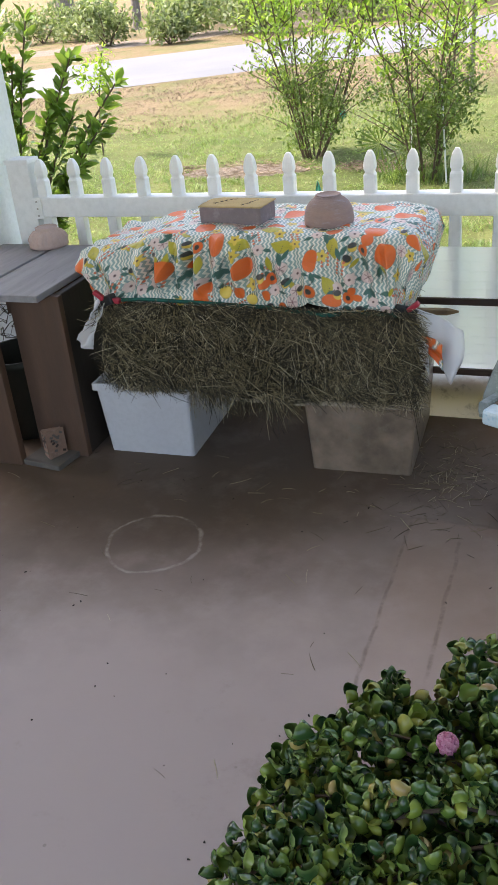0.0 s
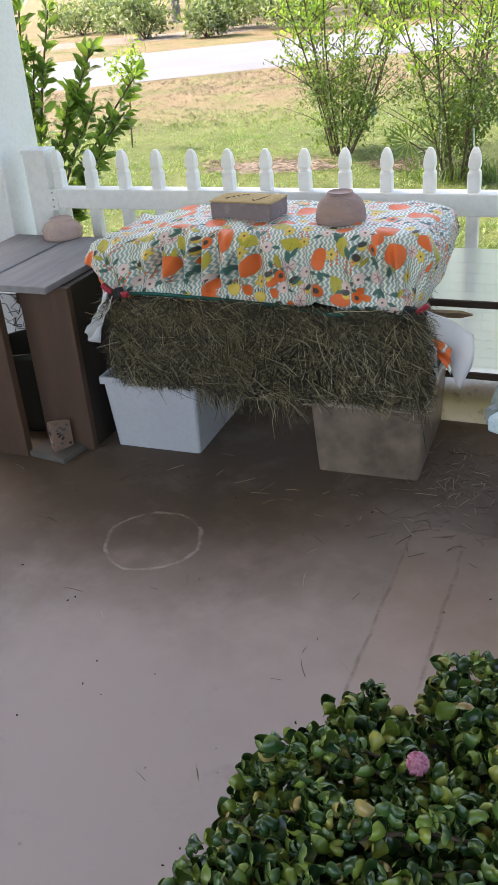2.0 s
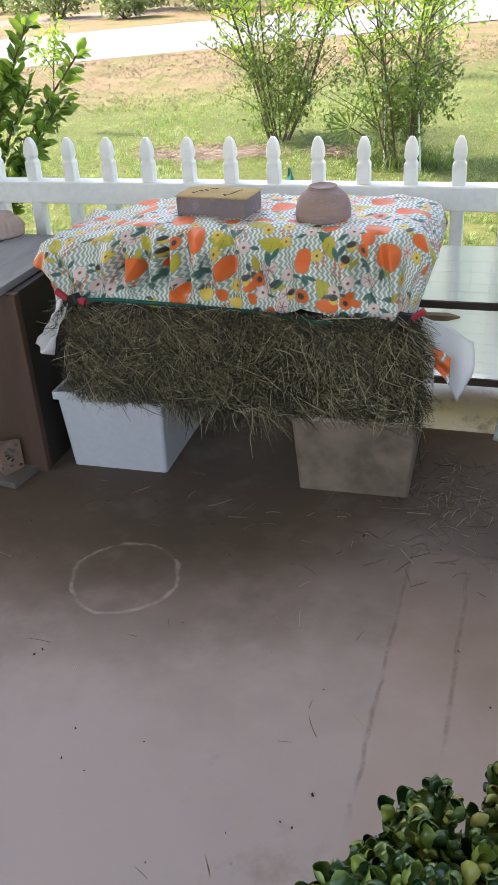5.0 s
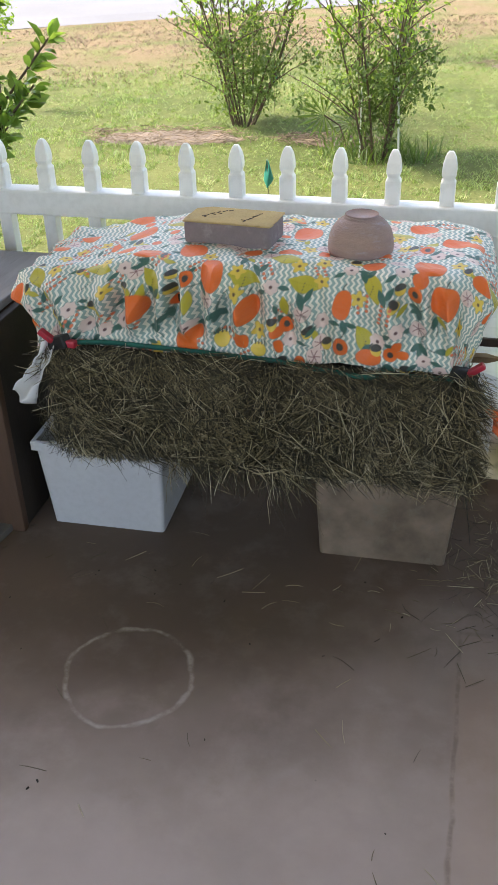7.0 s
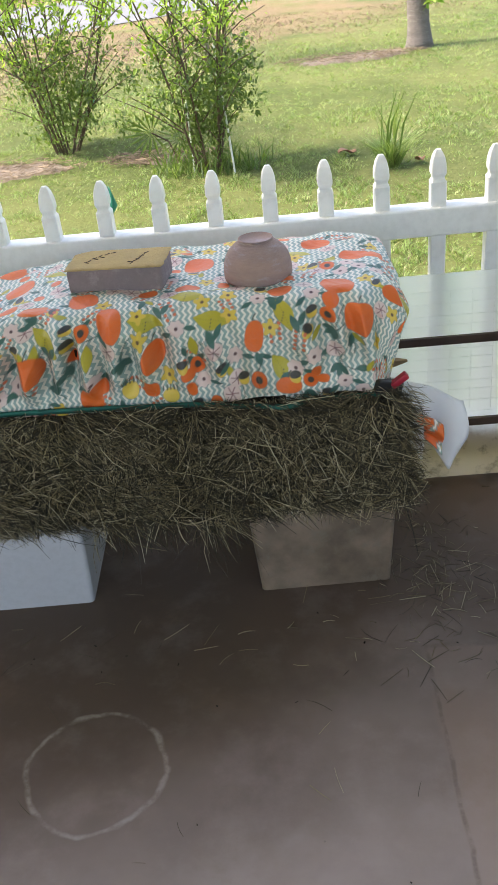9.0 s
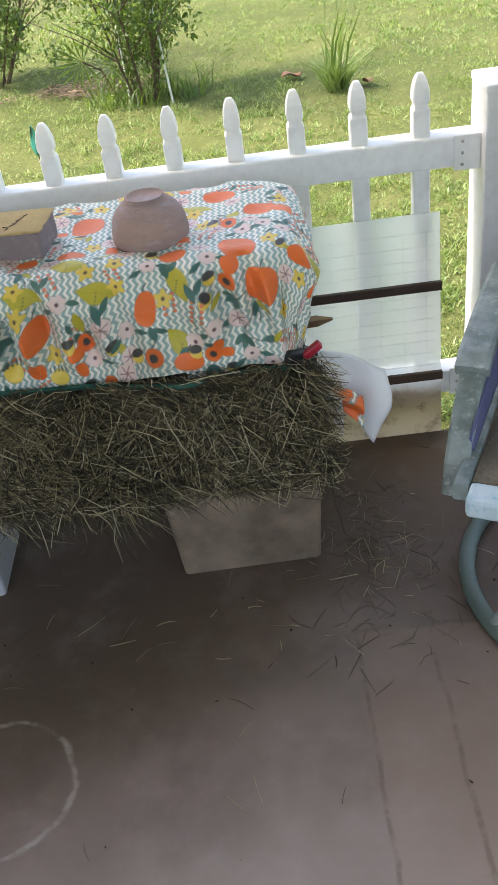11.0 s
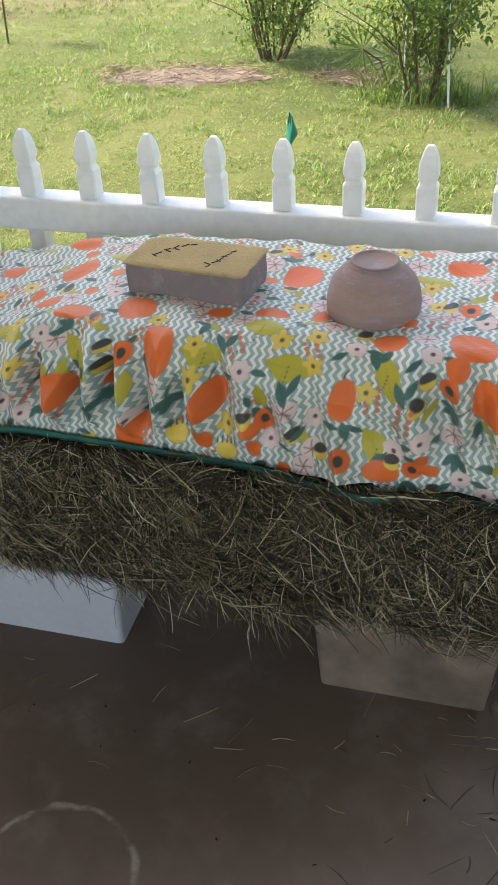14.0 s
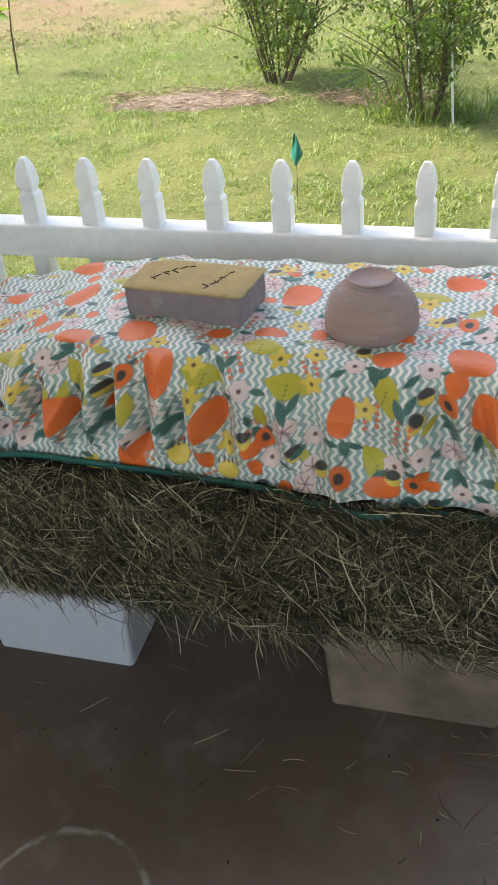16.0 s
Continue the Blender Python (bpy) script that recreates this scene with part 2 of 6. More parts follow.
BENCH_TOP = surface("weathered grey plank", (0.29, 0.275, 0.28), (0.22, 0.21, 0.22), 5, 45, 0.75, 0.12, 0.5, 0.0015, ((0.13, 0.12, 0.12), 0.5), (6, 0.7, 6))
BROWN_BOARD = surface("brown painted board", (0.095, 0.05, 0.03), (0.07, 0.038, 0.025), 4, 60, 0.6, 0.15, 0.3, 0.0015, ((0.08, 0.05, 0.035), 0.5), (4, 4, 0.6))
# dark brown board; the shadow it stands in is put into the colour
DARK_BOARD = surface("dark brown shaded board", (0.035, 0.024, 0.018), (0.025, 0.018, 0.014), 4, 60, 0.65, 0.15, 0.3, 0.0015, None, (4, 4, 0.6))
GREY_FOOT = surface("grey foot board", (0.13, 0.112, 0.098), (0.095, 0.083, 0.073), 6, 60, 0.8, 0.1, 0.5, 0.002)
DARK_BUCKET = surface("dark olive plastic", (0.03, 0.035, 0.028), (0.045, 0.045, 0.035), 6, 60, 0.5)
SLAT_WOOD = surface("dark brown slat", (0.085, 0.05, 0.035), (0.055, 0.034, 0.025), 8, 90, 0.6, 0.15, 0.5, 0.001, None, (0.8, 6, 6))
PALE_WOOD = surface("pale pointed stake wood", (0.3, 0.2, 0.11), (0.22, 0.14, 0.08), 8, 90, 0.75, 0.1, 0.5, 0.001)
CHAIR_PAINT = surface("blotchy grey green painted aluminium", (0.27, 0.315, 0.31), (0.12, 0.155, 0.145), 26, 140, 0.5, 0.15, 0.5, 0.001, ((0.5, 0.55, 0.55), 0.6))
CHAIR_WHITE = surface("pale blue brushed paint", (0.62, 0.72, 0.76), (0.5, 0.63, 0.7), 16, 120, 0.5, 0.15, 0.4, 0.001, ((0.12, 0.42, 0.58), 0.8))
RING_PAINT = surface("grey green tube paint", (0.13, 0.175, 0.16), (0.1, 0.14, 0.125), 10, 90, 0.5)
SLING_BLUE = surface("blue violet sling", (0.13, 0.14, 0.27), (0.11, 0.12, 0.24), 8, 300, 0.85, 0.05, 0.6, 0.001)
SLING_TAN = surface("woven tan sling", (0.24, 0.2, 0.15), (0.16, 0.14, 0.105), 180, 420, 0.9, 0.05, 1.0, 0.002)
BARK = surface("grey palm bark", (0.24, 0.21, 0.19), (0.16, 0.14, 0.125), 5, 40, 0.95, 0.05, 1.0, 0.03, ((0.38, 0.35, 0.32), 0.5), (1, 1, 3))
TWIG = surface("brown twig bark", (0.11, 0.075, 0.05), (0.08, 0.06, 0.045), 10, 80, 0.9)
MULCH = surface("leaf litter mulch", (0.25, 0.2, 0.16), (0.16, 0.125, 0.1), 8, 60, 0.95, 0.05, 1.0, 0.03, ((0.36, 0.3, 0.25), 0.6))
SHRUB_DARK = by_piece("shrub leaves", [(0.0, (0.03, 0.07, 0.018)), (0.5, (0.06, 0.125, 0.03)), (0.8, (0.11, 0.19, 0.045)), (1.0, (0.19, 0.26, 0.085))], 0.42, translucent=0.35)
SHRUB_NEW = by_piece("new lime leaves", [(0.0, (0.16, 0.32, 0.03)), (0.5, (0.24, 0.42, 0.04)), (1.0, (0.36, 0.5, 0.07))], 0.45, translucent=0.45)
BROAD_LEAF = by_piece("broad glossy leaves", [(0.0, (0.025, 0.07, 0.016)), (0.55, (0.07, 0.17, 0.028)), (1.0, (0.22, 0.4, 0.06))], 0.3, translucent=0.4)
HEDGE = by_piece("hedge leaves", [(0.0, (0.11, 0.15, 0.07)), (0.5, (0.21, 0.27, 0.115)), (0.85, (0.33, 0.38, 0.2)), (1.0, (0.48, 0.49, 0.32))], 0.6, translucent=0.3)
WAX = [(0.0, (0.012, 0.046, 0.016)), (0.38, (0.032, 0.092, 0.025)), (0.64, (0.09, 0.17, 0.03)), (0.84, (0.24, 0.33, 0.045)), (0.94, (0.42, 0.4, 0.08)), (1.0, (0.42, 0.26, 0.13))]
WAX_PIECE = by_piece("waxy curled leaves", WAX, 0.24, False, 60, 0.15, rim="rim")
WAX_REST = by_piece("waxy curled leaves behind", WAX, 0.24, True, 60, 0.15, rim="rim")
PINK = by_piece("pink blossom", [(0.0, (0.5, 0.13, 0.24)), (1.0, (0.7, 0.32, 0.42))], 0.6)
POT = surface("dark grey pot", (0.075, 0.072, 0.075), (0.1, 0.097, 0.1), 5, 70, 0.55)
SOIL = surface("dark soil", (0.03, 0.022, 0.016), (0.045, 0.033, 0.024), 20, 90, 0.95)
FLAG = surface("teal flag plastic", (0.01, 0.2, 0.15), (0.012, 0.17, 0.13), 20, 90, 0.5)
STAKE = surface("white fibreglass stake", (0.7, 0.72, 0.7), (0.62, 0.64, 0.62), 10, 80, 0.5)
LEAF_BROWN = surface("dry brown leaf", (0.3, 0.16, 0.1), (0.24, 0.13, 0.08), 20, 90, 0.8)
GREY_WOOD = surface("silvery weathered wood", (0.42, 0.4, 0.38), (0.34, 0.33, 0.31), 5, 40, 0.85)
BOARD = surface("white board", (0.78, 0.78, 0.79), (0.72, 0.73, 0.74), 4, 60, 0.6)


# ---------------------------------------------------------------- mesh helpers
def mesh_of(bm, name, material, smooth=False):
    me = bpy.data.meshes.new(name)
    bm.normal_update()
    bm.to_mesh(me)
    bm.free()
    for m in material if isinstance(material, (list, tuple)) else [material]:
        me.materials.append(m)
    if smooth:
        me.shade_smooth()
    return me


def part(name, bm, material, parent=None, label="", smooth=False):
    ob = new(name, mesh_of(bm, name, material, smooth))
    ob.parent = parent
    return tagged(ob, label)


def thing(name, label, category, group="", at=(0, 0, 0), rz=0, kind=""):
    ob = new(name)
    ob.matrix_world = pose(*at, 0, 0, rz)
    return tagged(ob, label, category, group, kind)


def array_mesh(name, verts, faces, material, smooth=False):
    me = bpy.data.meshes.new(name)
    verts, faces = np.asarray(verts, float), np.asarray(faces, int)
    k = faces.shape[1]
    me.vertices.add(len(verts))
    me.vertices.foreach_set("co", verts.ravel())
    me.loops.add(faces.size)
    me.loops.foreach_set("vertex_index", faces.ravel())
    me.polygons.add(len(faces))
    me.polygons.foreach_set("loop_start", np.arange(len(faces)) * k)
    me.update(calc_edges=True)
    me.validate()
    me.materials.append(material)
    if smooth:
        me.shade_smooth()
    return me


def box(bm, x0, x1, y0, y1, z0, z1, bevel=0.0, m=None, segments=2):
    made = bmesh.ops.create_cube(bm, size=1)["verts"]
    t = Matrix.Translation(((x0 + x1) / 2, (y0 + y1) / 2, (z0 + z1) / 2)) @ Matrix.Diagonal((x1 - x0, y1 - y0, z1 - z0, 1))
    bmesh.ops.transform(bm, matrix=(m @ t) if m else t, verts=made)
    if bevel:
        edges = list({e for v in made for e in v.link_edges})
        bmesh.ops.bevel(bm, geom=edges, offset=bevel, segments=segments, profile=0.5, affect="EDGES")
    return bm


def boxed(*args, **kw):
    return box(bmesh.new(), *args, **kw)


def lathe(profile, steps=40, flute=0.0, flutes=0, wobble=0.0):
    bm = bmesh.new()
    rings = []
    for r, z, f in profile:
        ring = []
        for k in range(steps):
            a = 2 * math.pi * k / steps
            rr = r * (1 + f * flute * abs(math.sin(a * flutes / 2)) + wobble * math.sin(2 * a + 1) + wobble * 0.6 * math.sin(3 * a + z * 30))
            ring.append(bm.verts.new((rr * math.cos(a), rr * math.sin(a), z)))
        rings.append(ring)
    for a, b in zip(rings, rings[1:]):
        for k in range(steps):
            bm.faces.new((a[k], a[(k + 1) % steps], b[(k + 1) % steps], b[k]))
    bm.faces.new(rings[-1])
    bm.faces.new(rings[0][::-1])
    return bm


def tube(bm, points, radius, sides=6, taper=1.0):
    points = [Vector(p) for p in points]
    rings = []
    for i, p in enumerate(points):
        d = (points[min(i + 1, len(points) - 1)] - points[max(i - 1, 0)]).normalized()
        side = d.cross(Vector((0.13, 0.21, 0.97))).normalized()
        if side.length < 0.1:
            side = Vector((1, 0, 0))
        up = side.cross(d)
        r = radius * (1 + (taper - 1) * i / max(1, len(points) - 1))
        rings.append([bm.verts.new(p + r * (math.cos(2 * math.pi * k / sides) * side + math.sin(2 * math.pi * k / sides) * up)) for k in range(sides)])
    for a, b in zip(rings, rings[1:]):
        for k in range(sides):
            bm.faces.new((a[k], a[(k + 1) % sides], b[(k + 1) % sides], b[k]))
    bm.faces.new(rings[0][::-1])
    bm.faces.new(rings[-1])
    return bm


def sheet(fn, nu, nv):
    """A grid of faces; fn(u, v) with u and v from 0 to 1 gives the places."""
    bm = bmesh.new()
    g = [[bm.verts.new(fn(i / nu, j / nv)) for j in range(nv + 1)] for i in range(nu + 1)]
    for i in range(nu):
        for j in range(nv):
            bm.faces.new((g[i][j], g[i + 1][j], g[i + 1][j + 1], g[i][j + 1]))
    return bm


def thicken(ob, t):
    mod = ob.modifiers.new("thickness", "SOLIDIFY")
    mod.thickness, mod.offset = t, 0
    return ob


def strands(starts, dirs, lengths, widths, bend, rng):
    """Thin three-sided stalks with two bends, as vertex and face arrays."""
    n = len(starts)
    d = dirs / np.linalg.norm(dirs, axis=1, keepdims=True)
    side = np.cross(d, rng.normal(size=(n, 3)))
    side /= np.linalg.norm(side, axis=1, keepdims=True) + 1e-9
    up = np.cross(d, side)
    arc = rng.normal(size=(n, 1)) * bend
    V = []
    for k, s in enumerate((0.0, 0.34, 0.68, 1.0)):
        c = starts + d * (lengths[:, None] * s) + side * (arc * lengths[:, None] * (s * (1 - s) * 2)) + np.array([0, 0, -1]) * (abs(arc) * lengths[:, None] * s * s * 0.5)
        w = widths[:, None] * (0.5 if k < 3 else 0.25)
        for j in range(3):
            a = 2 * math.pi * j / 3
            V.append(c + w * (math.cos(a) * side + math.sin(a) * up))
    V = np.stack(V, 1).reshape(-1, 3)
    F = []
    for k in range(3):
        for j in range(3):
            F.append([k * 3 + j, k * 3 + (j + 1) % 3, k * 3 + 3 + (j + 1) % 3, k * 3 + 3 + j])
    F = np.array(F)[None] + (np.arange(n) * 12)[:, None, None]
    return V, F.reshape(-1, 4)


def blades(base, height, width, lean, rng):
    """Upright blades of two faces each."""
    n = len(base)
    a = rng.uniform(0, 2 * math.pi, n)
    side = np.stack([np.cos(a), np.sin(a), 0 * a], 1) * width[:, None] * 0.5
    b = rng.uniform(0, 2 * math.pi, n)
    tip = np.stack([np.cos(b) * lean, np.sin(b) * lean, np.ones(n)], 1) * height[:, None]
    mid = tip * np.array([0.35, 0.35, 0.6])
    V = np.stack([base - side, base + side, base + mid + side * 0.8, base + mid - side * 0.8, base + tip + side * 0.15, base + tip - side * 0.15], 1).reshape(-1, 3)
    F = np.array([[0, 1, 2, 3], [3, 2, 4, 5]])[None] + (np.arange(n) * 6)[:, None, None]
    return V, F.reshape(-1, 4)


def leaf_cloud(pos, dirs, size, ratio, rng, fold=0.25):
    """Small folded leaves, two faces each side of the midrib."""
    n = len(pos)
    d = dirs / (np.linalg.norm(dirs, axis=1, keepdims=True) + 1e-9)
    side = np.cross(d, rng.normal(size=(n, 3)) * 0.7 + np.array([0, 0, 1.0]))
    side /= np.linalg.norm(side, axis=1, keepdims=True) + 1e-9
    up = np.cross(side, d)
    L, W = size[:, None], size[:, None] * ratio
    p = [pos, pos + d * L * 0.3 + side * W * 0.42 + up * W * fold, pos + d * L * 0.7 + side * W * 0.4 + up * W * fold, pos + d * L - up * L * 0.1,
         pos + d * L * 0.7 - side * W * 0.4 + up * W * fold, pos + d * L * 0.3 - side * W * 0.42 + up * W * fold, pos + d * L * 0.5]
    V = np.stack(p, 1).reshape(-1, 3)
    T = np.array([[0, 1, 6], [1, 2, 6], [2, 3, 6], [3, 4, 6], [4, 5, 6], [5, 0, 6]])[None] + (np.arange(n) * 7)[:, None, None]
    return V, T.reshape(-1, 3)


def ground_z(x, y):
    y = np.asarray(y, float)
    z = np.where(y < 2.8, -0.1, np.where(y < 6, -0.1 + 0.05 * (y - 2.8), 0.06 + 0.012 * (y - 6)))
    return z


# ---------------------------------------------------------------- the setting
def build_setting():
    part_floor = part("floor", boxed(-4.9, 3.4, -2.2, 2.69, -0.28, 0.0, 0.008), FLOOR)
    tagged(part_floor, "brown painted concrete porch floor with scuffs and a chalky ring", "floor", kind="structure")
    xs = np.concatenate([np.linspace(-400, -22, 12), np.linspace(-20, 14, 86), np.linspace(16, 400, 12)])
    ys = np.concatenate([np.linspace(-300, 1.5, 10), np.linspace(2.0, 40, 96), np.linspace(42, 900, 14)])
    X, Y = np.meshgrid(xs, ys, indexing="ij")
    near = (np.abs(X + 3) < 18) & (Y > 2.5) & (Y < 30)
    bumpy = np.array([noise.noise((a * 0.9, b * 0.9, 0.3)) for a, b in zip(X.ravel(), Y.ravel())]).reshape(X.shape)
    Z = ground_z(X, Y) + 0.018 * bumpy * near - (Y < 2.5) * 0.2
    ny = len(ys)
    I, J = np.meshgrid(np.arange(len(xs) - 1), np.arange(ny - 1), indexing="ij")
    a = (I * ny + J).ravel()
    F = np.stack([a, a + ny, a + ny + 1, a + 1], 1)
    g = new("ground", array_mesh("ground", np.stack([X, Y, Z], -1).reshape(-1, 3), F, LAWN, True))
    tagged(g, "mown green lawn with dry brown patches beside the road", "ground", kind="structure")
    # the road, a strip that runs aslant
    along, normal = Vector((0.82, 0.57, 0)), Vector((-0.57, 0.82, 0))

    def strip(n0, n1, lift):
        def at(u, v):
            p = along * (-60 + 140 * u) + normal * (n0 + (n1 - n0) * v)
            p.z = float(ground_z(p.x, p.y)) + lift - (0.03 if v in (0.0, 1.0) else 0)
            return p
        return sheet(at, 120, 8)

    tagged(part("road", strip(13.75, 18.9, 0.035), ROAD), "pale grey asphalt lane crossing the lawn", "road", kind="structure")

    def bed(name, cx, cy, rx, ry, rz, seed):
        def at(u, v):
            r, th = v, u * 2 * math.pi
            w = 1 + 0.3 * noise.noise((math.cos(th) * 1.7 + seed, math.sin(th) * 1.7, seed)) + 0.3 * noise.noise((math.cos(th) * 6 + seed, math.sin(th) * 6, seed))
            x, y = rx * r * w * math.cos(th), ry * r * w * math.sin(th)
            c, s = math.cos(radians(rz)), math.sin(radians(rz))
            px, py = cx + c * x - s * y, cy + s * x + c * y
            return (px, py, float(ground_z(px, py)) + 0.006 * (1 - r * r) + 0.012 - 0.03 * (r > 0.99))
        return tagged(part(name, sheet(at, 72, 6), MULCH, smooth=True), "bare patch of brown leaf litter in the lawn", "mulch", kind="structure")
    bed("mulch_bed", -2.45, 6.45, 0.52, 0.2, 8, 1.0)
    bed("mulch_bed", -1.35, 6.45, 0.3, 0.13, -10, 2.0)
    bed("mulch_bed", 0.2, 9.68, 0.6, 0.2, 15, 3.0)
    bed("mulch_bed", -10.2, 21.4, 6.0, 1.3, 34, 4.0)
    # porch roof above, out of view, with its edges set to shape the light
    tagged(part("ceiling", boxed(-6.2, 3.4, -1.5, 2.98, 2.7, 2.85), CEILING_PAINT), "pale painted porch ceiling", "ceiling", kind="structure")
    # unseen side walls, added to keep side light off the porch floor
    tagged(part("shade_wall_west", boxed(-4.9, -4.7, -1.5, 2.69, 0.0, 2.7), SHADE_WALL), "plain unseen wall added to block light from the porch's side", "wall", kind="structure")
    tagged(part("shade_wall_east", boxed(3.2, 3.4, 0.9, 2.69, 0.0, 2.7), SHADE_WALL), "plain unseen wall added to block light from the porch's side", "wall", kind="structure")
    col = thing("porch_column", "white painted square porch column", "column", at=(0, 0, 0), kind="structure")
    part("shaft", boxed(-2.27, -2.025, 2.685, 2.93, -0.12, 2.55, 0.006), WHITE_PAINT, col)
    part("base_trim", boxed(-2.285, -2.01, 2.67, 2.945, -0.12, 0.12, 0.006), WHITE_PAINT, col)
    # light beam at the roof's edge
    tagged(part("beam", boxed(-4.7, 3.2, 2.70, 2.86, 2.55, 2.7), WHITE_PAINT), "white painted beam under the porch roof", "beam", kind="structure")


# ---------------------------------------------------------------- picket fence
def picket_mesh():
    """A square vinyl picket with a turned-in neck and a pointed cap."""
    bm = bmesh.new()
    h = 0.0185
    prof = [(1, 0.1), (1, 0.793), (0.78, 0.800), (0.78, 0.805), (0.95, 0.812), (0.97, 0.821), (0.9, 0.836), (0.72, 0.851), (0.48, 0.861), (0.3, 0.866)]
    rings = []
    for s, z in prof:
        c = h * 0.13
        q = []
        for sx, sy in ((1, 1), (-1, 1), (-1, -1), (1, -1)):
            first, second = ((h, h - c), (h - c, h)) if sx * sy > 0 else ((h - c, h), (h, h - c))
            for px, py in (first, second):
                q.append(bm.verts.new((sx * px * s, sy * py * s, z)))
        rings.append(q)
    for a, b in zip(rings, rings[1:]):
        for k in range(8):
            bm.faces.new((a[k], a[(k + 1) % 8], b[(k + 1) % 8], b[k]))
    bm.faces.new(rings[-1])
    bm.faces.new(rings[0][::-1])
    bmesh.ops.recalc_face_normals(bm, faces=bm.faces)
    return mesh_of(bm, "picket", VINYL)


def build_fence():
    fence = thing("picket_fence", "white vinyl picket fence between two square posts", "fence")
    part("top_rail", boxed(-1.875, 0.02, 2.728, 2.79, 0.668, 0.737, 0.005), VINYL, fence)
    part("bottom_rail", boxed(-1.875, 0.02, 2.728, 2.79, 0.085, 0.15, 0.005), VINYL, fence)
    me = picket_mesh()
    for k in range(14):
        ob = new("picket", me)
        ob.parent = fence
        ob.matrix_world = pose(-0.103 - 0.1333 * k, 2.76, 0, 0, 0, 0)
    for x0, x1, y0, y1, top, lip in ((0.02, 0.15, 2.69, 2.82, 0.842, 0.002), (-1.96, -1.868, 2.73, 2.80, 0.872, 0.004)):
        post = part("post", boxed(x0, x1, y0, y1, -0.12, top - 0.011, 0.004), VINYL, fence)
        bm = boxed(x0 - lip, x1 + lip, y0 - lip, y1 + lip, top - 0.018, top, 0.004)
        part("cap", bm, VINYL, post)
    for x, y in ((-0.02, 0), (-1.855, 0)):
        for z in (0.7, 0.12):
            br = part("bracket", boxed(x - 0.018, x + 0.04 if x > -1 else x + 0.018, 2.7225, 2.7275, z - 0.038, z + 0.038, 0.002), VINYL, fence)
            for dz in (-0.025, 0, 0.025):
                bm = bmesh.new()
                bmesh.ops.create_cone(bm, cap_ends=True, segments=8, radius1=0.004, radius2=0.003, depth=0.004, matrix=pose(x, 2.7215, z + dz, 90))
                part("screw", bm, GREY_WOOD, br)


# ---------------------------------------------------------------- the print and drape of the tablecloth
CX, CY, CR = -0.96, 2.43, 0.07
CA, CA_WEST, CB = 0.51, 0.42, 0.145   # half sizes of the flat top


# pleats of the hanging cloth: place, slant, height and width
FOLDS = [(-0.33, 0.5, 0.013, 0.016), (-0.25, -0.3, 0.014, 0.012), (-0.175, 0.25, 0.017, 0.012), (-0.115, -0.25, 0.020, 0.010), (-0.055, 0.15, 0.018, 0.010), (0.0, -0.2, 0.016, 0.011),
         (0.065, 0.25, 0.017, 0.012), (0.135, -0.1, 0.012, 0.016), (0.20, 0.3, 0.014, 0.014), (0.38, 0.3, 0.012, 0.02), (0.455, 0.5, 0.012, 0.012), (0.495, 0.2, 0.014, 0.010)]


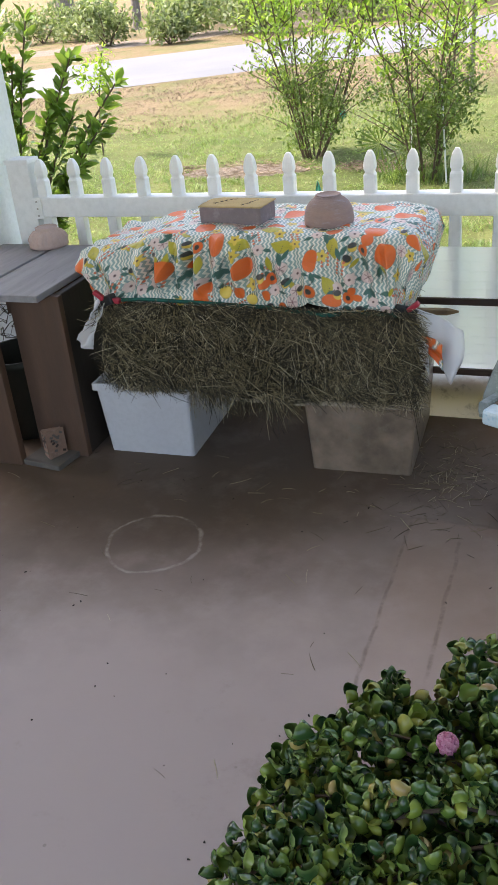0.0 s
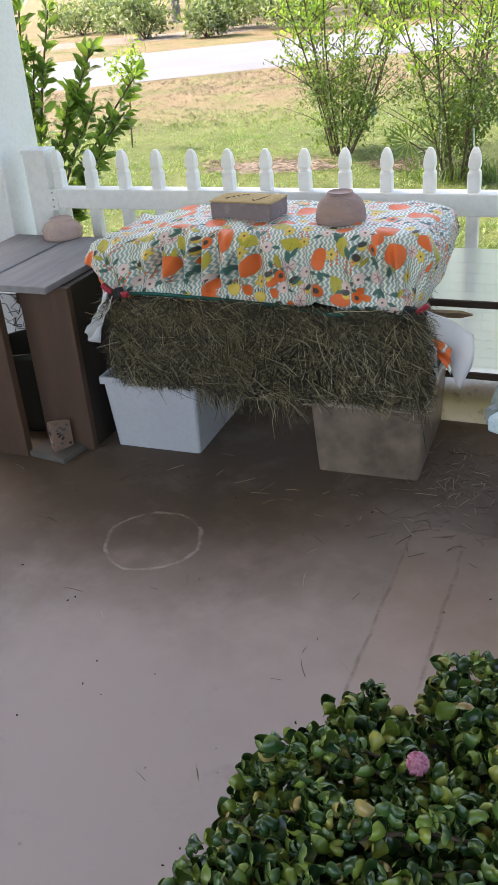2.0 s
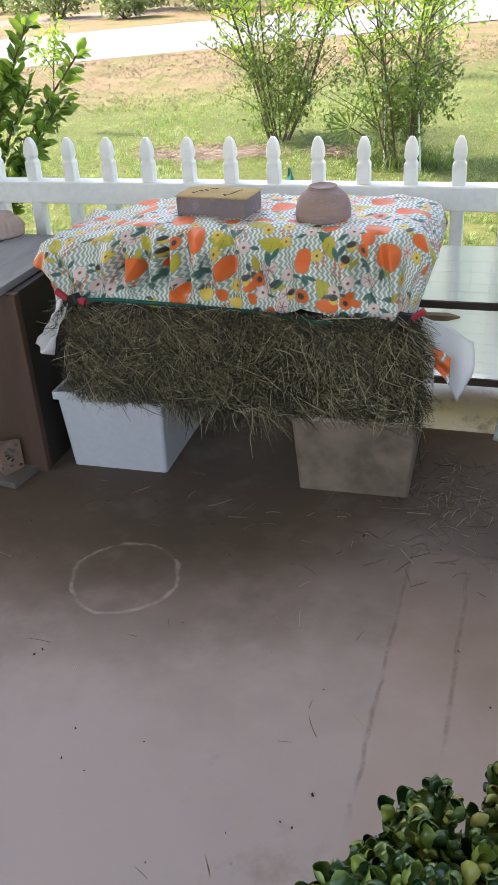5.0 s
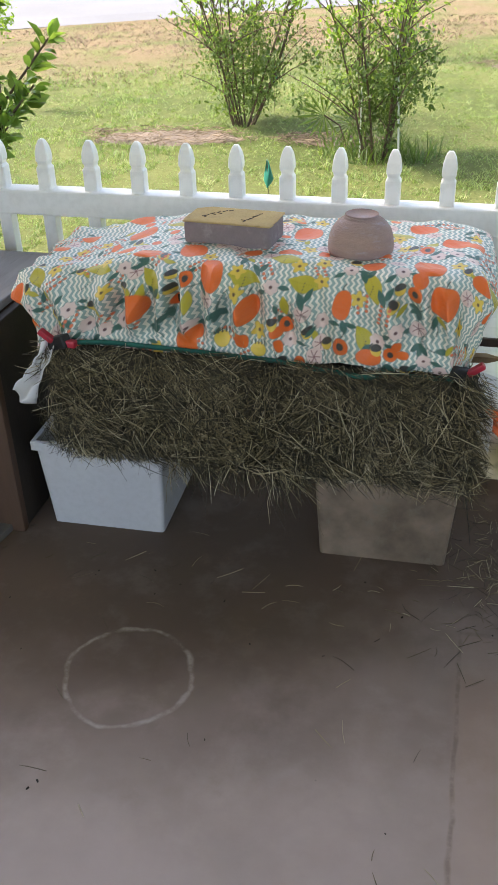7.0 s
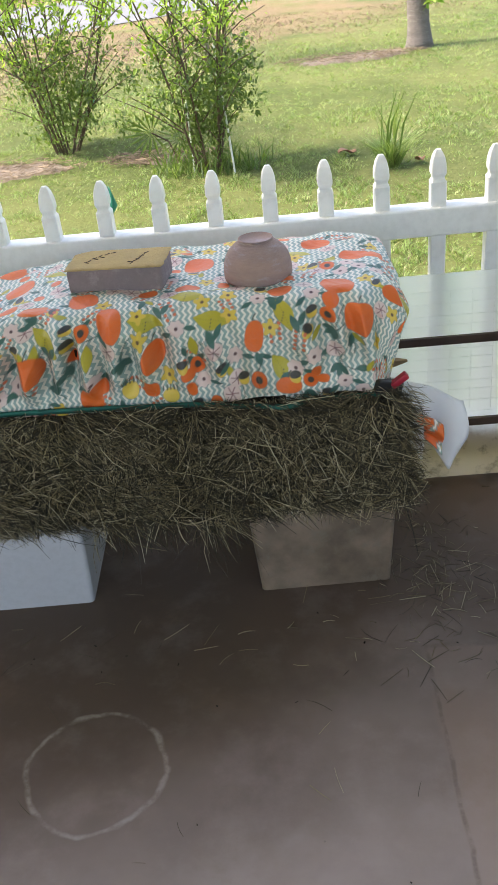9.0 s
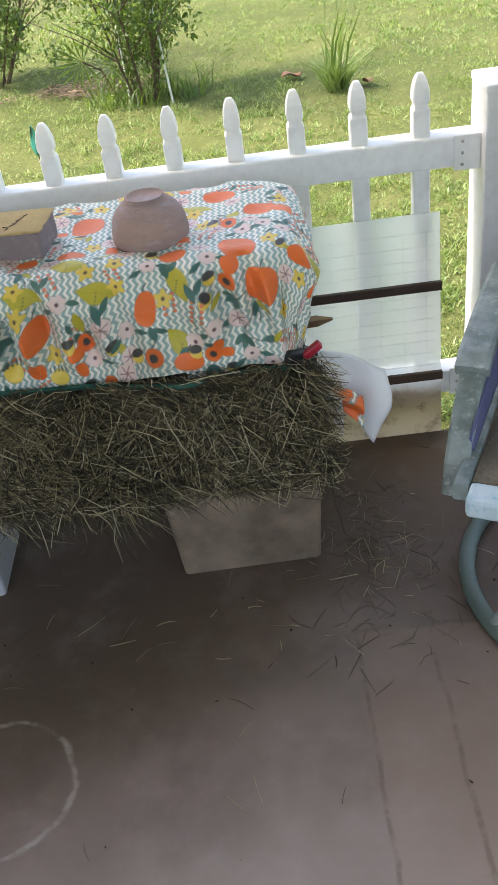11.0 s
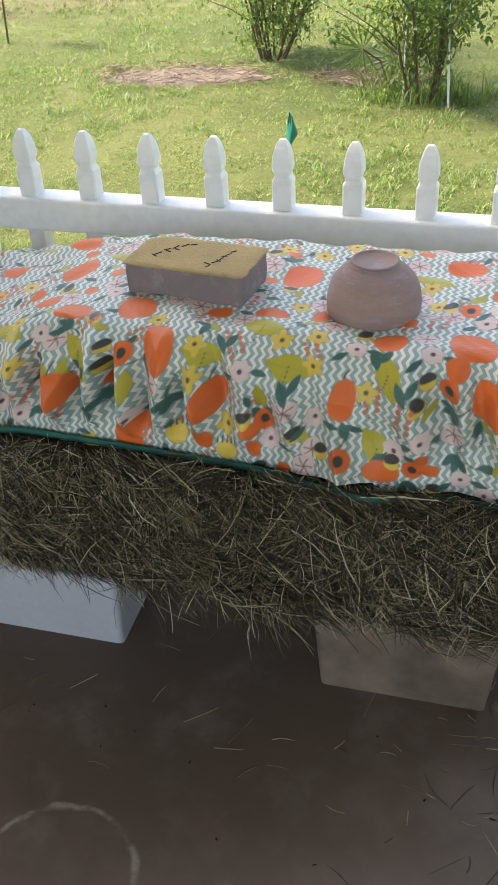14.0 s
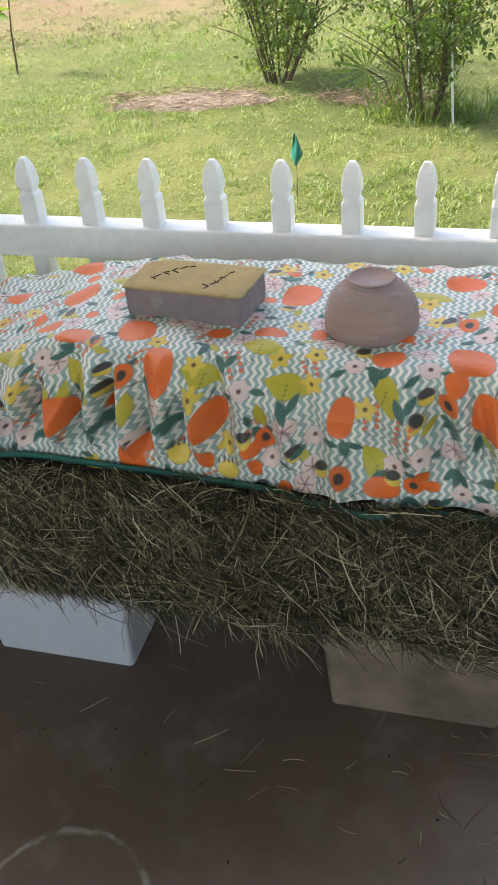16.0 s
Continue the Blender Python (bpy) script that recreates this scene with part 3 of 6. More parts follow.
def cloth_place(s, t):
    """Where the flat cloth's point (s, t) lies once it is draped over the bale."""
    cs, ct = np.clip(s, -CA_WEST, CA), np.clip(t, -CB, CB)
    ds, dt = s - cs, t - ct
    L = np.hypot(ds, dt) + 1e-9
    ux, uy = ds / L, dt / L
    q = s * 1.0 + 0.6 * t * np.sign(s)
    west = np.clip((0.2 - s) / 0.2, 0.45, 1)
    w = np.clip((L - 0.015) / 0.1, 0, 1) * (1 - 0.9 * np.clip((L - 0.165) / 0.05, 0, 1))
    fold = west * (0.006 * (1 - 2 * np.abs(np.sin(13 * q + 1.6 * np.sin(8 * q)))) + 0.004 * np.sin(61 * q + 2.0 + 5 * t) + 0.005 * np.sin(41 * q - 1.0 - 6 * t))
    for s0, lean, amp, wide in FOLDS:
        off = np.abs(s - s0 - 0.6 * lean * (np.abs(t) - 0.3))
        fold = fold + 1.9 * amp * (np.exp(-(off / (1.5 * wide)) ** 1.5) - 0.6 * np.exp(-((off - 2.8 * wide) / (1.3 * wide)) ** 2))
    fold = fold * np.where(t > 0.1, 0.3, 1.0)
    over = np.maximum(0, L - CR * math.pi / 2)
    ang = np.minimum(L / CR, math.pi / 2)
    # the ridge that runs down from the bowl and lifts the hem forward
    ridge = (t < -CB) * np.exp(-np.abs(s - 0.283 + 0.25 * (t + 0.37)) / 0.03) * np.clip((L - 0.04) / 0.2, 0, 1) ** 1.5
    out = CR * np.sin(ang) + over * 0.02 + w * fold + 0.075 * ridge
    tuck = over * np.abs(ux) ** 0.6 * np.where(s < 0, 1.5, 0.28)
    drop = CR * (1 - np.cos(ang)) + over * 0.985 - 0.045 * ridge
    left = np.clip((-0.1 - s) / 0.32, 0, 1)
    top = 0.745 - 0.052 * left * left * (3 - 2 * left) + 0.004 * np.sin(9 * s + 2) * np.cos(13 * t)
    crease = np.abs(np.sin(19 * s + 31 * t + 1.5 * np.sin(12 * s))) + np.abs(np.sin(26 * s - 23 * t + 2.0 * np.sin(9 * t + 1))) + 0.7 * np.abs(np.sin(47 * s + 8 * t))
    out = out + np.clip(L / 0.05, 0, 1) * (1 - 0.9 * np.clip((L - 0.17) / 0.045, 0, 1)) * 0.0075 * (1.6 - crease)
    wr = 0.003 * (1.4 - crease) + 0.002 * np.sin(34 * s + 21 * t + 2 * np.sin(11 * t)) + 0.0015 * np.sin(55 * t - 18 * s) + (0.001 + 0.003 * left) * np.sin(90 * t + 3 * np.sin(12 * s))
    return CX + cs + ux * out - np.sign(s) * tuck, CY + ct + uy * out, top - drop + wr * (1 - w)


class Print:
    """The printed motifs of the cloth, laid on its flat grid point by point."""
    ORANGE, OCHRE = (0.79, 0.135, 0.010), (0.47, 0.40, 0.025)
    YELLOW, PALE, TEAL, BLACK, RUST = (0.74, 0.52, 0.07), (0.74, 0.57, 0.53), (0.025, 0.115, 0.095), (0.03, 0.03, 0.03), (0.72, 0.16, 0.06)

    def __init__(self, S, T):
        self.S, self.T = S, T
        self.rgb = np.zeros(S.shape + (3,))
        self.cover = np.zeros(S.shape)

    def lay(self, s, t, reach, colour, inside, soft=0.0009):
        """inside(x, y): below 0 within the shape, in metres."""
        win = (np.abs(self.S - s) < reach) & (np.abs(self.T - t) < reach)
        if not win.any():
            return
        d = inside(self.S[win] - s, self.T[win] - t)
        a = np.clip(0.5 - d / (2 * soft), 0, 1)
        self.rgb[win] = self.rgb[win] * (1 - a[:, None]) + np.array(colour) * a[:, None]
        self.cover[win] = np.maximum(self.cover[win], a)

    def oval(self, s, t, rx, ry, colour, turn=0.0, point=0.0, dx=0.0, dy=0.0, power=2.0):
        c, q = math.cos(turn), math.sin(turn)

        def f(x, y):
            u, v = c * (x - dx) + q * (y - dy), -q * (x - dx) + c * (y - dy)
            taper = 1 - point * (v / ry) ** 2 * 0.6
            r = ((np.abs(u) / (rx * np.maximum(taper, 0.2))) ** power + (np.abs(v) / ry) ** power) ** (1 / power)
            return (r - 1) * min(rx, ry)
        self.lay(s, t, max(rx, ry) * 1.5 + abs(dx) + abs(dy) + 0.004, colour, f)

    def star(self, s, t, r, n, depth, colour, turn=0.0):
        def f(x, y):
            a = np.arctan2(y, x) + turn
            return np.hypot(x, y) - r * (1 - depth * (0.5 + 0.5 * np.cos(n * a)))
        self.lay(s, t, r * 1.2, colour, f)

    def stem(self, s, t, ds, dt, bow, colour=(0.05, 0.06, 0.05), w=0.0009):
        for k in range(13):
            u = k / 12
            b = bow * u * (1 - u) * 4
            self.oval(s + ds * u - dt * b, t + dt * u + ds * b, w * 1.4, w * 1.4, colour)

    def orange(self, s, t, rx, ry, turn):
        self.oval(s, t, rx, ry, self.ORANGE, turn, 0, power=2.4)

    def leaf(self, s, t, size, turn, colour):
        self.oval(s, t, size * 0.42, size, colour, turn, 0.9)

    def yellow_leaf(self, s, t, turn):
        self.oval(s, t, 0.0185, 0.037, self.OCHRE, turn, 1.1)
        self.stem(s - 0.03 * math.sin(-turn), t - 0.03 * math.cos(turn), 0.06 * math.sin(-turn), 0.06 * math.cos(turn), 0.02, (0.3, 0.26, 0.02), 0.0006)

    def yellow_flower(self, s, t, turn):
        self.star(s, t, 0.018, 5, 0.4, self.YELLOW, turn)
        self.oval(s, t, 0.0035, 0.0035, (0.12, 0.06, 0.03))

    def pink_flower(self, s, t, turn):
        self.star(s, t, 0.0172, 7, 0.16, self.PALE, turn)
        self.oval(s, t, 0.0036, 0.0036, (0.1, 0.04, 0.05))
        self.leaf(s + 0.026, t - 0.004, 0.013, 1.4, self.TEAL)
        self.leaf(s - 0.022, t - 0.016, 0.013, 2.2, self.TEAL)

    def ring(self, s, t, size, turn):
        self.oval(s, t, size, size * 1.15, self.ORANGE, turn)
        self.oval(s, t, size * 0.42, size * 0.5, self.BLACK, turn)

    def acorn(self, s, t, turn):
        self.oval(s, t, 0.011, 0.013, self.YELLOW, turn)
        self.oval(s, t, 0.012, 0.008, self.BLACK, turn, 0, 0, 0.006)

    def oak(self, s, t, turn):
        for k in (-1, 0, 1):
            a = turn + 0.85 * k
            self.oval(s, t, 0.0062, 0.0135, self.TEAL, a, 0.5, -0.010 * math.sin(a), 0.010 * math.cos(a))
        self.stem(s, t, 0.022 * math.sin(turn), -0.022 * math.cos(turn), 0.1, self.TEAL)

    def berries(self, s, t, turn, rng):
        dx, dy = math.sin(turn) * 0.055, math.cos(turn) * 0.055
        self.stem(s, t, dx, dy, 0.12)
        for k in range(9):
            u = 0.25 + k / 11
            side = 0.0085 if k % 2 else -0.0085
            self.oval(s + dx * u + side * math.cos(turn), t + dy * u - side * math.sin(turn), 0.0038, 0.0038, self.RUST)

    def dots(self, s, t, turn):
        self.oval(s, t, 0.018, 0.018, self.PALE)
        for k in range(6):
            a = turn + k * 1.05
            self.stem(s, t, 0.013 * math.cos(a), 0.013 * math.sin(a), 0.05, (0.25, 0.1, 0.12), 0.0006)


# where the larger motifs of the print lie on the flat cloth
ORANGES = [(-0.226, 0.024, 34, 26), (-0.374, 0.06, 24, 24), (-0.158, -0.144, 32, 24), (-0.174, -0.276, 32, 28), (-0.058, -0.124, 30, 26), (-0.002, -0.2, 26, 36),
           (0.166, 0.028, 32, 34), (0.334, -0.152, 24, 22), (0.446, -0.144, 32, 38), (0.43, -0.192, 16, 18), (0.482, -0.232, 28, 34), (0.278, -0.26, 18, 34),
           (0.078, -0.276, 22, 28), (-0.058, -0.36, 24, 27), (0.066, -0.345, 16, 20), (0.338, -0.364, 26, 18), (0.418, 0.104, 32, 22), (0.15, -0.104, 26, 14),
           (0.494, 0.016, 32, 24), (0.562, -0.172, 26, 22), (0.61, -0.212, 10, 18), (-0.486, -0.216, 35, 26), (-0.274, 0.148, 34, 20)]
SMALL_ORANGES = [(-0.222, -0.104, 22, 20), (0.07, -0.108, 20, 12), (-0.038, -0.336, 18, 14), (0.142, -0.32, 14, 12), (0.146, -0.352, 10, 16), (0.394, -0.332, 10, 12),
                 (0.222, -0.096, 12, 20), (0.406, -0.352, 14, 10), (0.538, 0.004, 22, 20), (-0.422, -0.016, 22, 10), (-0.426, -0.304, 10, 20)]
RINGS = [(-0.058, -0.212), (0.422, -0.224), (0.162, -0.308), (0.282, -0.352), (0.434, -0.04), (0.382, -0.352)]
YELLOW_LEAVES = [(-0.13, -0.224), (0.07, -0.208), (0.198, -0.216), (0.338, -0.212), (-0.154, 0.052), (0.15, -0.148), (0.33, -0.332), (0.37, 0.048), (0.61, -0.156),
                 (-0.41, -0.184), (-0.262, -0.18)]
NARROW_LEAVES = [(-0.158, -0.256), (0.158, -0.264), (-0.05, -0.26), (0.442, 0.0)]
YELLOW_FLOWERS = [(0.234, -0.212), (0.31, -0.244), (0.182, -0.172), (0.054, -0.192), (0.054, -0.236), (-0.246, -0.164), (-0.302, -0.02), (0.37, 0.024), (-0.238, -0.232),
                  (0.118, 0.128), (0.502, -0.132), (0.562, -0.22), (-0.374, -0.096)]
SPIKY_FRUIT = [(0.022, -0.348), (0.102, -0.364)]
PINK_FLOWERS = [(0.13, -0.22), (0.238, -0.3), (0.17, -0.34), (0.354, -0.328), (0.394, -0.176), (-0.198, -0.188), (-0.05, -0.316), (0.29, -0.176), (0.458, -0.072),
                (-0.246, -0.324), (0.474, -0.04), (0.53, -0.088)]
OAKS = [(0.434, -0.256), (0.014, -0.28), (-0.026, -0.228), (-0.15, -0.184), (-0.122, -0.336), (0.442, -0.332), (0.142, 0.072)]
TEAL_LEAVES = [(0.094, -0.188), (0.194, -0.248), (0.358, -0.232), (0.154, -0.3), (0.318, -0.192), (-0.13, -0.252)]
SPRIGS = [(0.238, -0.344), (0.198, -0.272), (-0.01, -0.252), (-0.178, -0.288), (0.434, -0.3)]
BERRIES = [(0.138, -0.188), (0.254, -0.2), (-0.218, -0.212), (0.37, -0.276), (0.394, -0.092), (-0.17, -0.312), (0.33, -0.26), (0.302, -0.1)]


def cloth_material():
    n = Nodes("printed oilcloth")
    uv = n.coords("UV")
    sep = n.tree.nodes.new("ShaderNodeSeparateXYZ")
    n.tree.links.new(uv, sep.inputs[0])
    zig = n.math("ABSOLUTE", n.math("SUBTRACT", n.math("FRACT", n.math("DIVIDE", sep.outputs[1], 0.017)), 0.5))
    row = n.math("FRACT", n.math("ADD", n.math("DIVIDE", sep.outputs[0], 0.0115), n.math("MULTIPLY", zig, 1.0)))
    line = n.ramp(n.math("ABSOLUTE", n.math("SUBTRACT", row, 0.5)), 0.31, 0.24)
    wear = n.noise(uv, 160, 3)
    ground = n.mix(line, (0.80, 0.765, 0.69), (0.29, 0.41, 0.385))
    att = n.tree.nodes.new("ShaderNodeVertexColor")
    att.layer_name = "print"
    c = n.mix(att.outputs["Alpha"], ground, att.outputs["Color"])
    c = n.mix(n.math("MULTIPLY", wear, 0.16), c, (0.35, 0.33, 0.3))
    return n.finish(c, 0.42, n.math("ADD", n.noise(uv, 9, 4), n.math("MULTIPLY", n.noise(uv, 26, 3), 0.5)), 0.7, 0.012, Specular_IOR_Level=0.4)


CLOTH = cloth_material()


def build_tablecloth():
    step = 0.0017
    s, t = np.arange(-0.67, 0.765, step), np.arange(-0.4, 0.4, step)
    S, T = np.meshgrid(s, t, indexing="ij")
    pr, rng = Print(S, T), random.Random(5)
    taken = [(a, b, max(rx, ry) / 1000 + 0.013) for a, b, rx, ry in ORANGES + SMALL_ORANGES] + [(a, b, 0.043) for a, b in YELLOW_LEAVES]
    for group in (RINGS, NARROW_LEAVES, YELLOW_FLOWERS, SPIKY_FRUIT, PINK_FLOWERS, OAKS, TEAL_LEAVES, SPRIGS, BERRIES):
        taken += [(a, b, 0.028) for a, b in group]
    small = []
    for _ in range(5000):
        p = (rng.uniform(-0.65, 0.75), rng.uniform(-0.39, 0.39))
        if all(math.hypot(p[0] - a, p[1] - b) > r for a, b, r in taken):
            taken.append((*p, 0.033))
            small.append(p)
    for k, (a, b) in enumerate(small):
        turn = rng.uniform(0, 6.28)
        sort = k % 7
        if sort in (0, 4):
            pr.berries(a, b - 0.02, turn, rng)
            pr.leaf(a + 0.012, b - 0.018, 0.012, turn + 1.2, pr.TEAL)
        elif sort == 1:
            pr.pink_flower(a, b, turn)
        elif sort == 2:
            pr.stem(a, b, 0.03 * math.sin(turn), 0.03 * math.cos(turn), 0.15)
            pr.leaf(a, b, 0.016, turn, pr.TEAL)
            pr.leaf(a + 0.013, b + 0.006, 0.0145, turn + 1, pr.OCHRE if k % 2 else pr.TEAL)
        elif sort == 3:
            (pr.orange(a, b, 0.0125, 0.0115, turn) if k % 2 else pr.yellow_flower(a, b, turn))
        elif sort == 5:
            pr.acorn(a, b, turn)
            pr.leaf(a + 0.017, b - 0.01, 0.014, turn, pr.OCHRE)
        else:
            pr.dots(a, b, turn)
    for a, b in BERRIES:
        pr.berries(a - 0.01, b - 0.024, rng.uniform(-0.5, 0.6), rng)
    for a, b in SPRIGS:
        pr.dots(a, b, rng.uniform(0, 6))
        pr.stem(a, b, 0.012, -0.035, 0.1)
    for a, b in OAKS:
        pr.stem(a, b, 0.02, 0.045, 0.1)
        pr.oak(a, b, rng.uniform(0, 6))
    for k, (a, b) in enumerate(YELLOW_LEAVES):
        pr.yellow_leaf(a, b, (1.2 if k % 3 else 0.6) + rng.uniform(-0.3, 0.3))
        pr.stem(a, b, -0.04, -0.05, 0.15)
    for a, b in NARROW_LEAVES:
        pr.leaf(a, b, 0.024, rng.uniform(-0.5, 0.1), pr.OCHRE)
    for a, b in TEAL_LEAVES:
        pr.leaf(a, b, 0.018, rng.uniform(0.2, 0.7), pr.TEAL)
        pr.leaf(a + 0.014, b + 0.008, 0.015, -0.6, pr.TEAL)
    for a, b in YELLOW_FLOWERS:
        pr.yellow_flower(a, b, rng.uniform(0, 6))
    for a, b in PINK_FLOWERS:
        pr.pink_flower(a, b, rng.uniform(0, 6))
    for a, b, rx, ry in ORANGES + SMALL_ORANGES:
        pr.orange(a, b, rx / 1000, ry / 1000, rng.uniform(-0.3, 0.3))
        if max(rx, ry) > 24:
            pr.stem(a, b + ry / 1000, 0.006, 0.012, 0.1)
    for a, b in SPIKY_FRUIT:
        pr.oval(a, b, 0.017, 0.017, pr.YELLOW)
        for k in range(5):
            pr.stem(a - 0.014 + 0.007 * k, b + 0.013, 0, 0.009, 0.0)
    for a, b in RINGS:
        pr.ring(a, b, 0.015, 0.2)
        pr.acorn(a - 0.03, b + 0.005, 0.3)
    # the drape: past the hem the cloth ends
    cs, ct = np.clip(S, -CA_WEST, CA), np.clip(T, -CB, CB)
    ds, dt = S - cs, T - ct
    L = np.hypot(ds, dt) + 1e-9
    hem = 0.246 + np.where(S > 0, 0.012, -0.045) * np.clip(np.abs(ds) / L, 0, 1) ** 2 + 0.004 * np.sin(7 * S + 1) - 0.006 * (S > 0.2) + 0.012 * (S > 0.33)
    f = np.minimum(1, hem / L)
    X, Y, Z = cloth_place(cs + ds * f, ct + dt * f)
    nt = len(t)
    I, J = np.meshgrid(np.arange(len(s) - 1), np.arange(nt - 1), indexing="ij")
    a = (I * nt + J).ravel()
    F = np.stack([a, a + nt, a + nt + 1, a + 1], 1)
    out = (f < 1).ravel()
    F = F[~(out[F].all(1))]
    used = np.unique(F)
    where = np.zeros(S.size, int)
    where[used] = np.arange(len(used))
    F = where[F]
    me = array_mesh("tablecloth", np.stack([X, Y, Z], -1).reshape(-1, 3)[used], F, CLOTH, True)
    uv = np.stack([S, T], -1).reshape(-1, 2)[used]
    me.uv_layers.new(name="flat").data.foreach_set("uv", uv[F.ravel()].ravel())
    col = me.color_attributes.new("print", "FLOAT_COLOR", "POINT")
    rgba = np.concatenate([pr.rgb, pr.cover[..., None]], -1).reshape(-1, 4)[used]
    col.data.foreach_set("color", rgba.ravel())
    cloth = new("tablecloth", me)
    tagged(cloth, "white oilcloth printed with oranges, leaves and flowers, draped over the bale", "tablecloth")

    # gathered ends that hang out below the strap
    def tail(fn, name, mats, label):
        bm = sheet(fn, 22, 16)
        for fc in bm.faces:
            fc.material_index = 0
        ob = part(name, bm, mats, cloth, label, True)
        return thicken(ob, 0.0018)

    def left(u, v):
        w = 0.022 + 0.03 * u
        return (-1.325 - 0.085 * u ** 1.2 + w * (v - 0.5) * 1.2 + 0.005 * math.sin(9 * v + 4 * u), 2.175 - 0.012 * u - 0.016 * math.cos(v * 5 + 3 * u) * (0.5 + u), 0.565 - 0.15 * u + 0.014 * math.sin(3 * v + 1) * u + 0.004 * math.sin(23 * u + 5 * v))

    def right(u, v):
        top = Vector((-0.415 + 0.142 * u, 2.262 - 0.035 * u, 0.54 - 0.05 * u ** 1.4))
        low = Vector((-0.405 + 0.125 * u, 2.255 - 0.04 * u, 0.515 - 0.185 * min(1, u / 0.9) ** 0.85 + 0.3 * max(0, u - 0.9)))
        p = top.lerp(low, v)
        p.x += 0.014 * math.sin(math.pi * v) * u ** 3 - 0.012 * v * v * u ** 4
        p.y += (0.012 * math.sin(6 * v + 2 * u) - 0.01 * math.sin(9 * u)) * u
        p.z += 0.02 * v * v * u ** 6 * (1 - v)
        return p
    tail(left, "gathered_end", FILM, "white backing of the cloth's bunched end")
    tail(right, "gathered_end", FILM, "white backing of the cloth's bunched end")

    def lining(u, v):
        return (-0.42 + 0.062 * u, 2.235 - 0.035 * u - 0.01 * math.sin(5 * v), 0.5 - 0.03 * u - (0.02 + 0.085 * u) * v)
    tail(lining, "gathered_end", FILM, "white backing of the cloth's bunched end")

    def flap(u, v):
        return (-0.415 + 0.095 * u, 2.226 - 0.035 * u - 0.012 * math.sin(6 * v), 0.515 - 0.055 * u - (0.02 + 0.055 * u) * v + 0.004 * math.sin(9 * u))
    bm = sheet(flap, 24, 14)
    lay = bm.loops.layers.uv.new("flat")
    for fc in bm.faces:
        for lp in fc.loops:
            lp[lay].uv = (lp.vert.co.x * 1.0, lp.vert.co.z)
    cl = bm.verts.layers.float_color.new("print")
    for v in bm.verts:
        k = noise.noise((v.co.x * 22, v.co.z * 22, 0.5))
        v[cl] = (*Print.ORANGE, 1) if k > 0.15 else ((*Print.YELLOW, 1) if k < -0.2 else (0, 0, 0, 0))
    thicken(part("printed_flap", bm, CLOTH, cloth, "printed corner of the cloth", True), 0.0015)


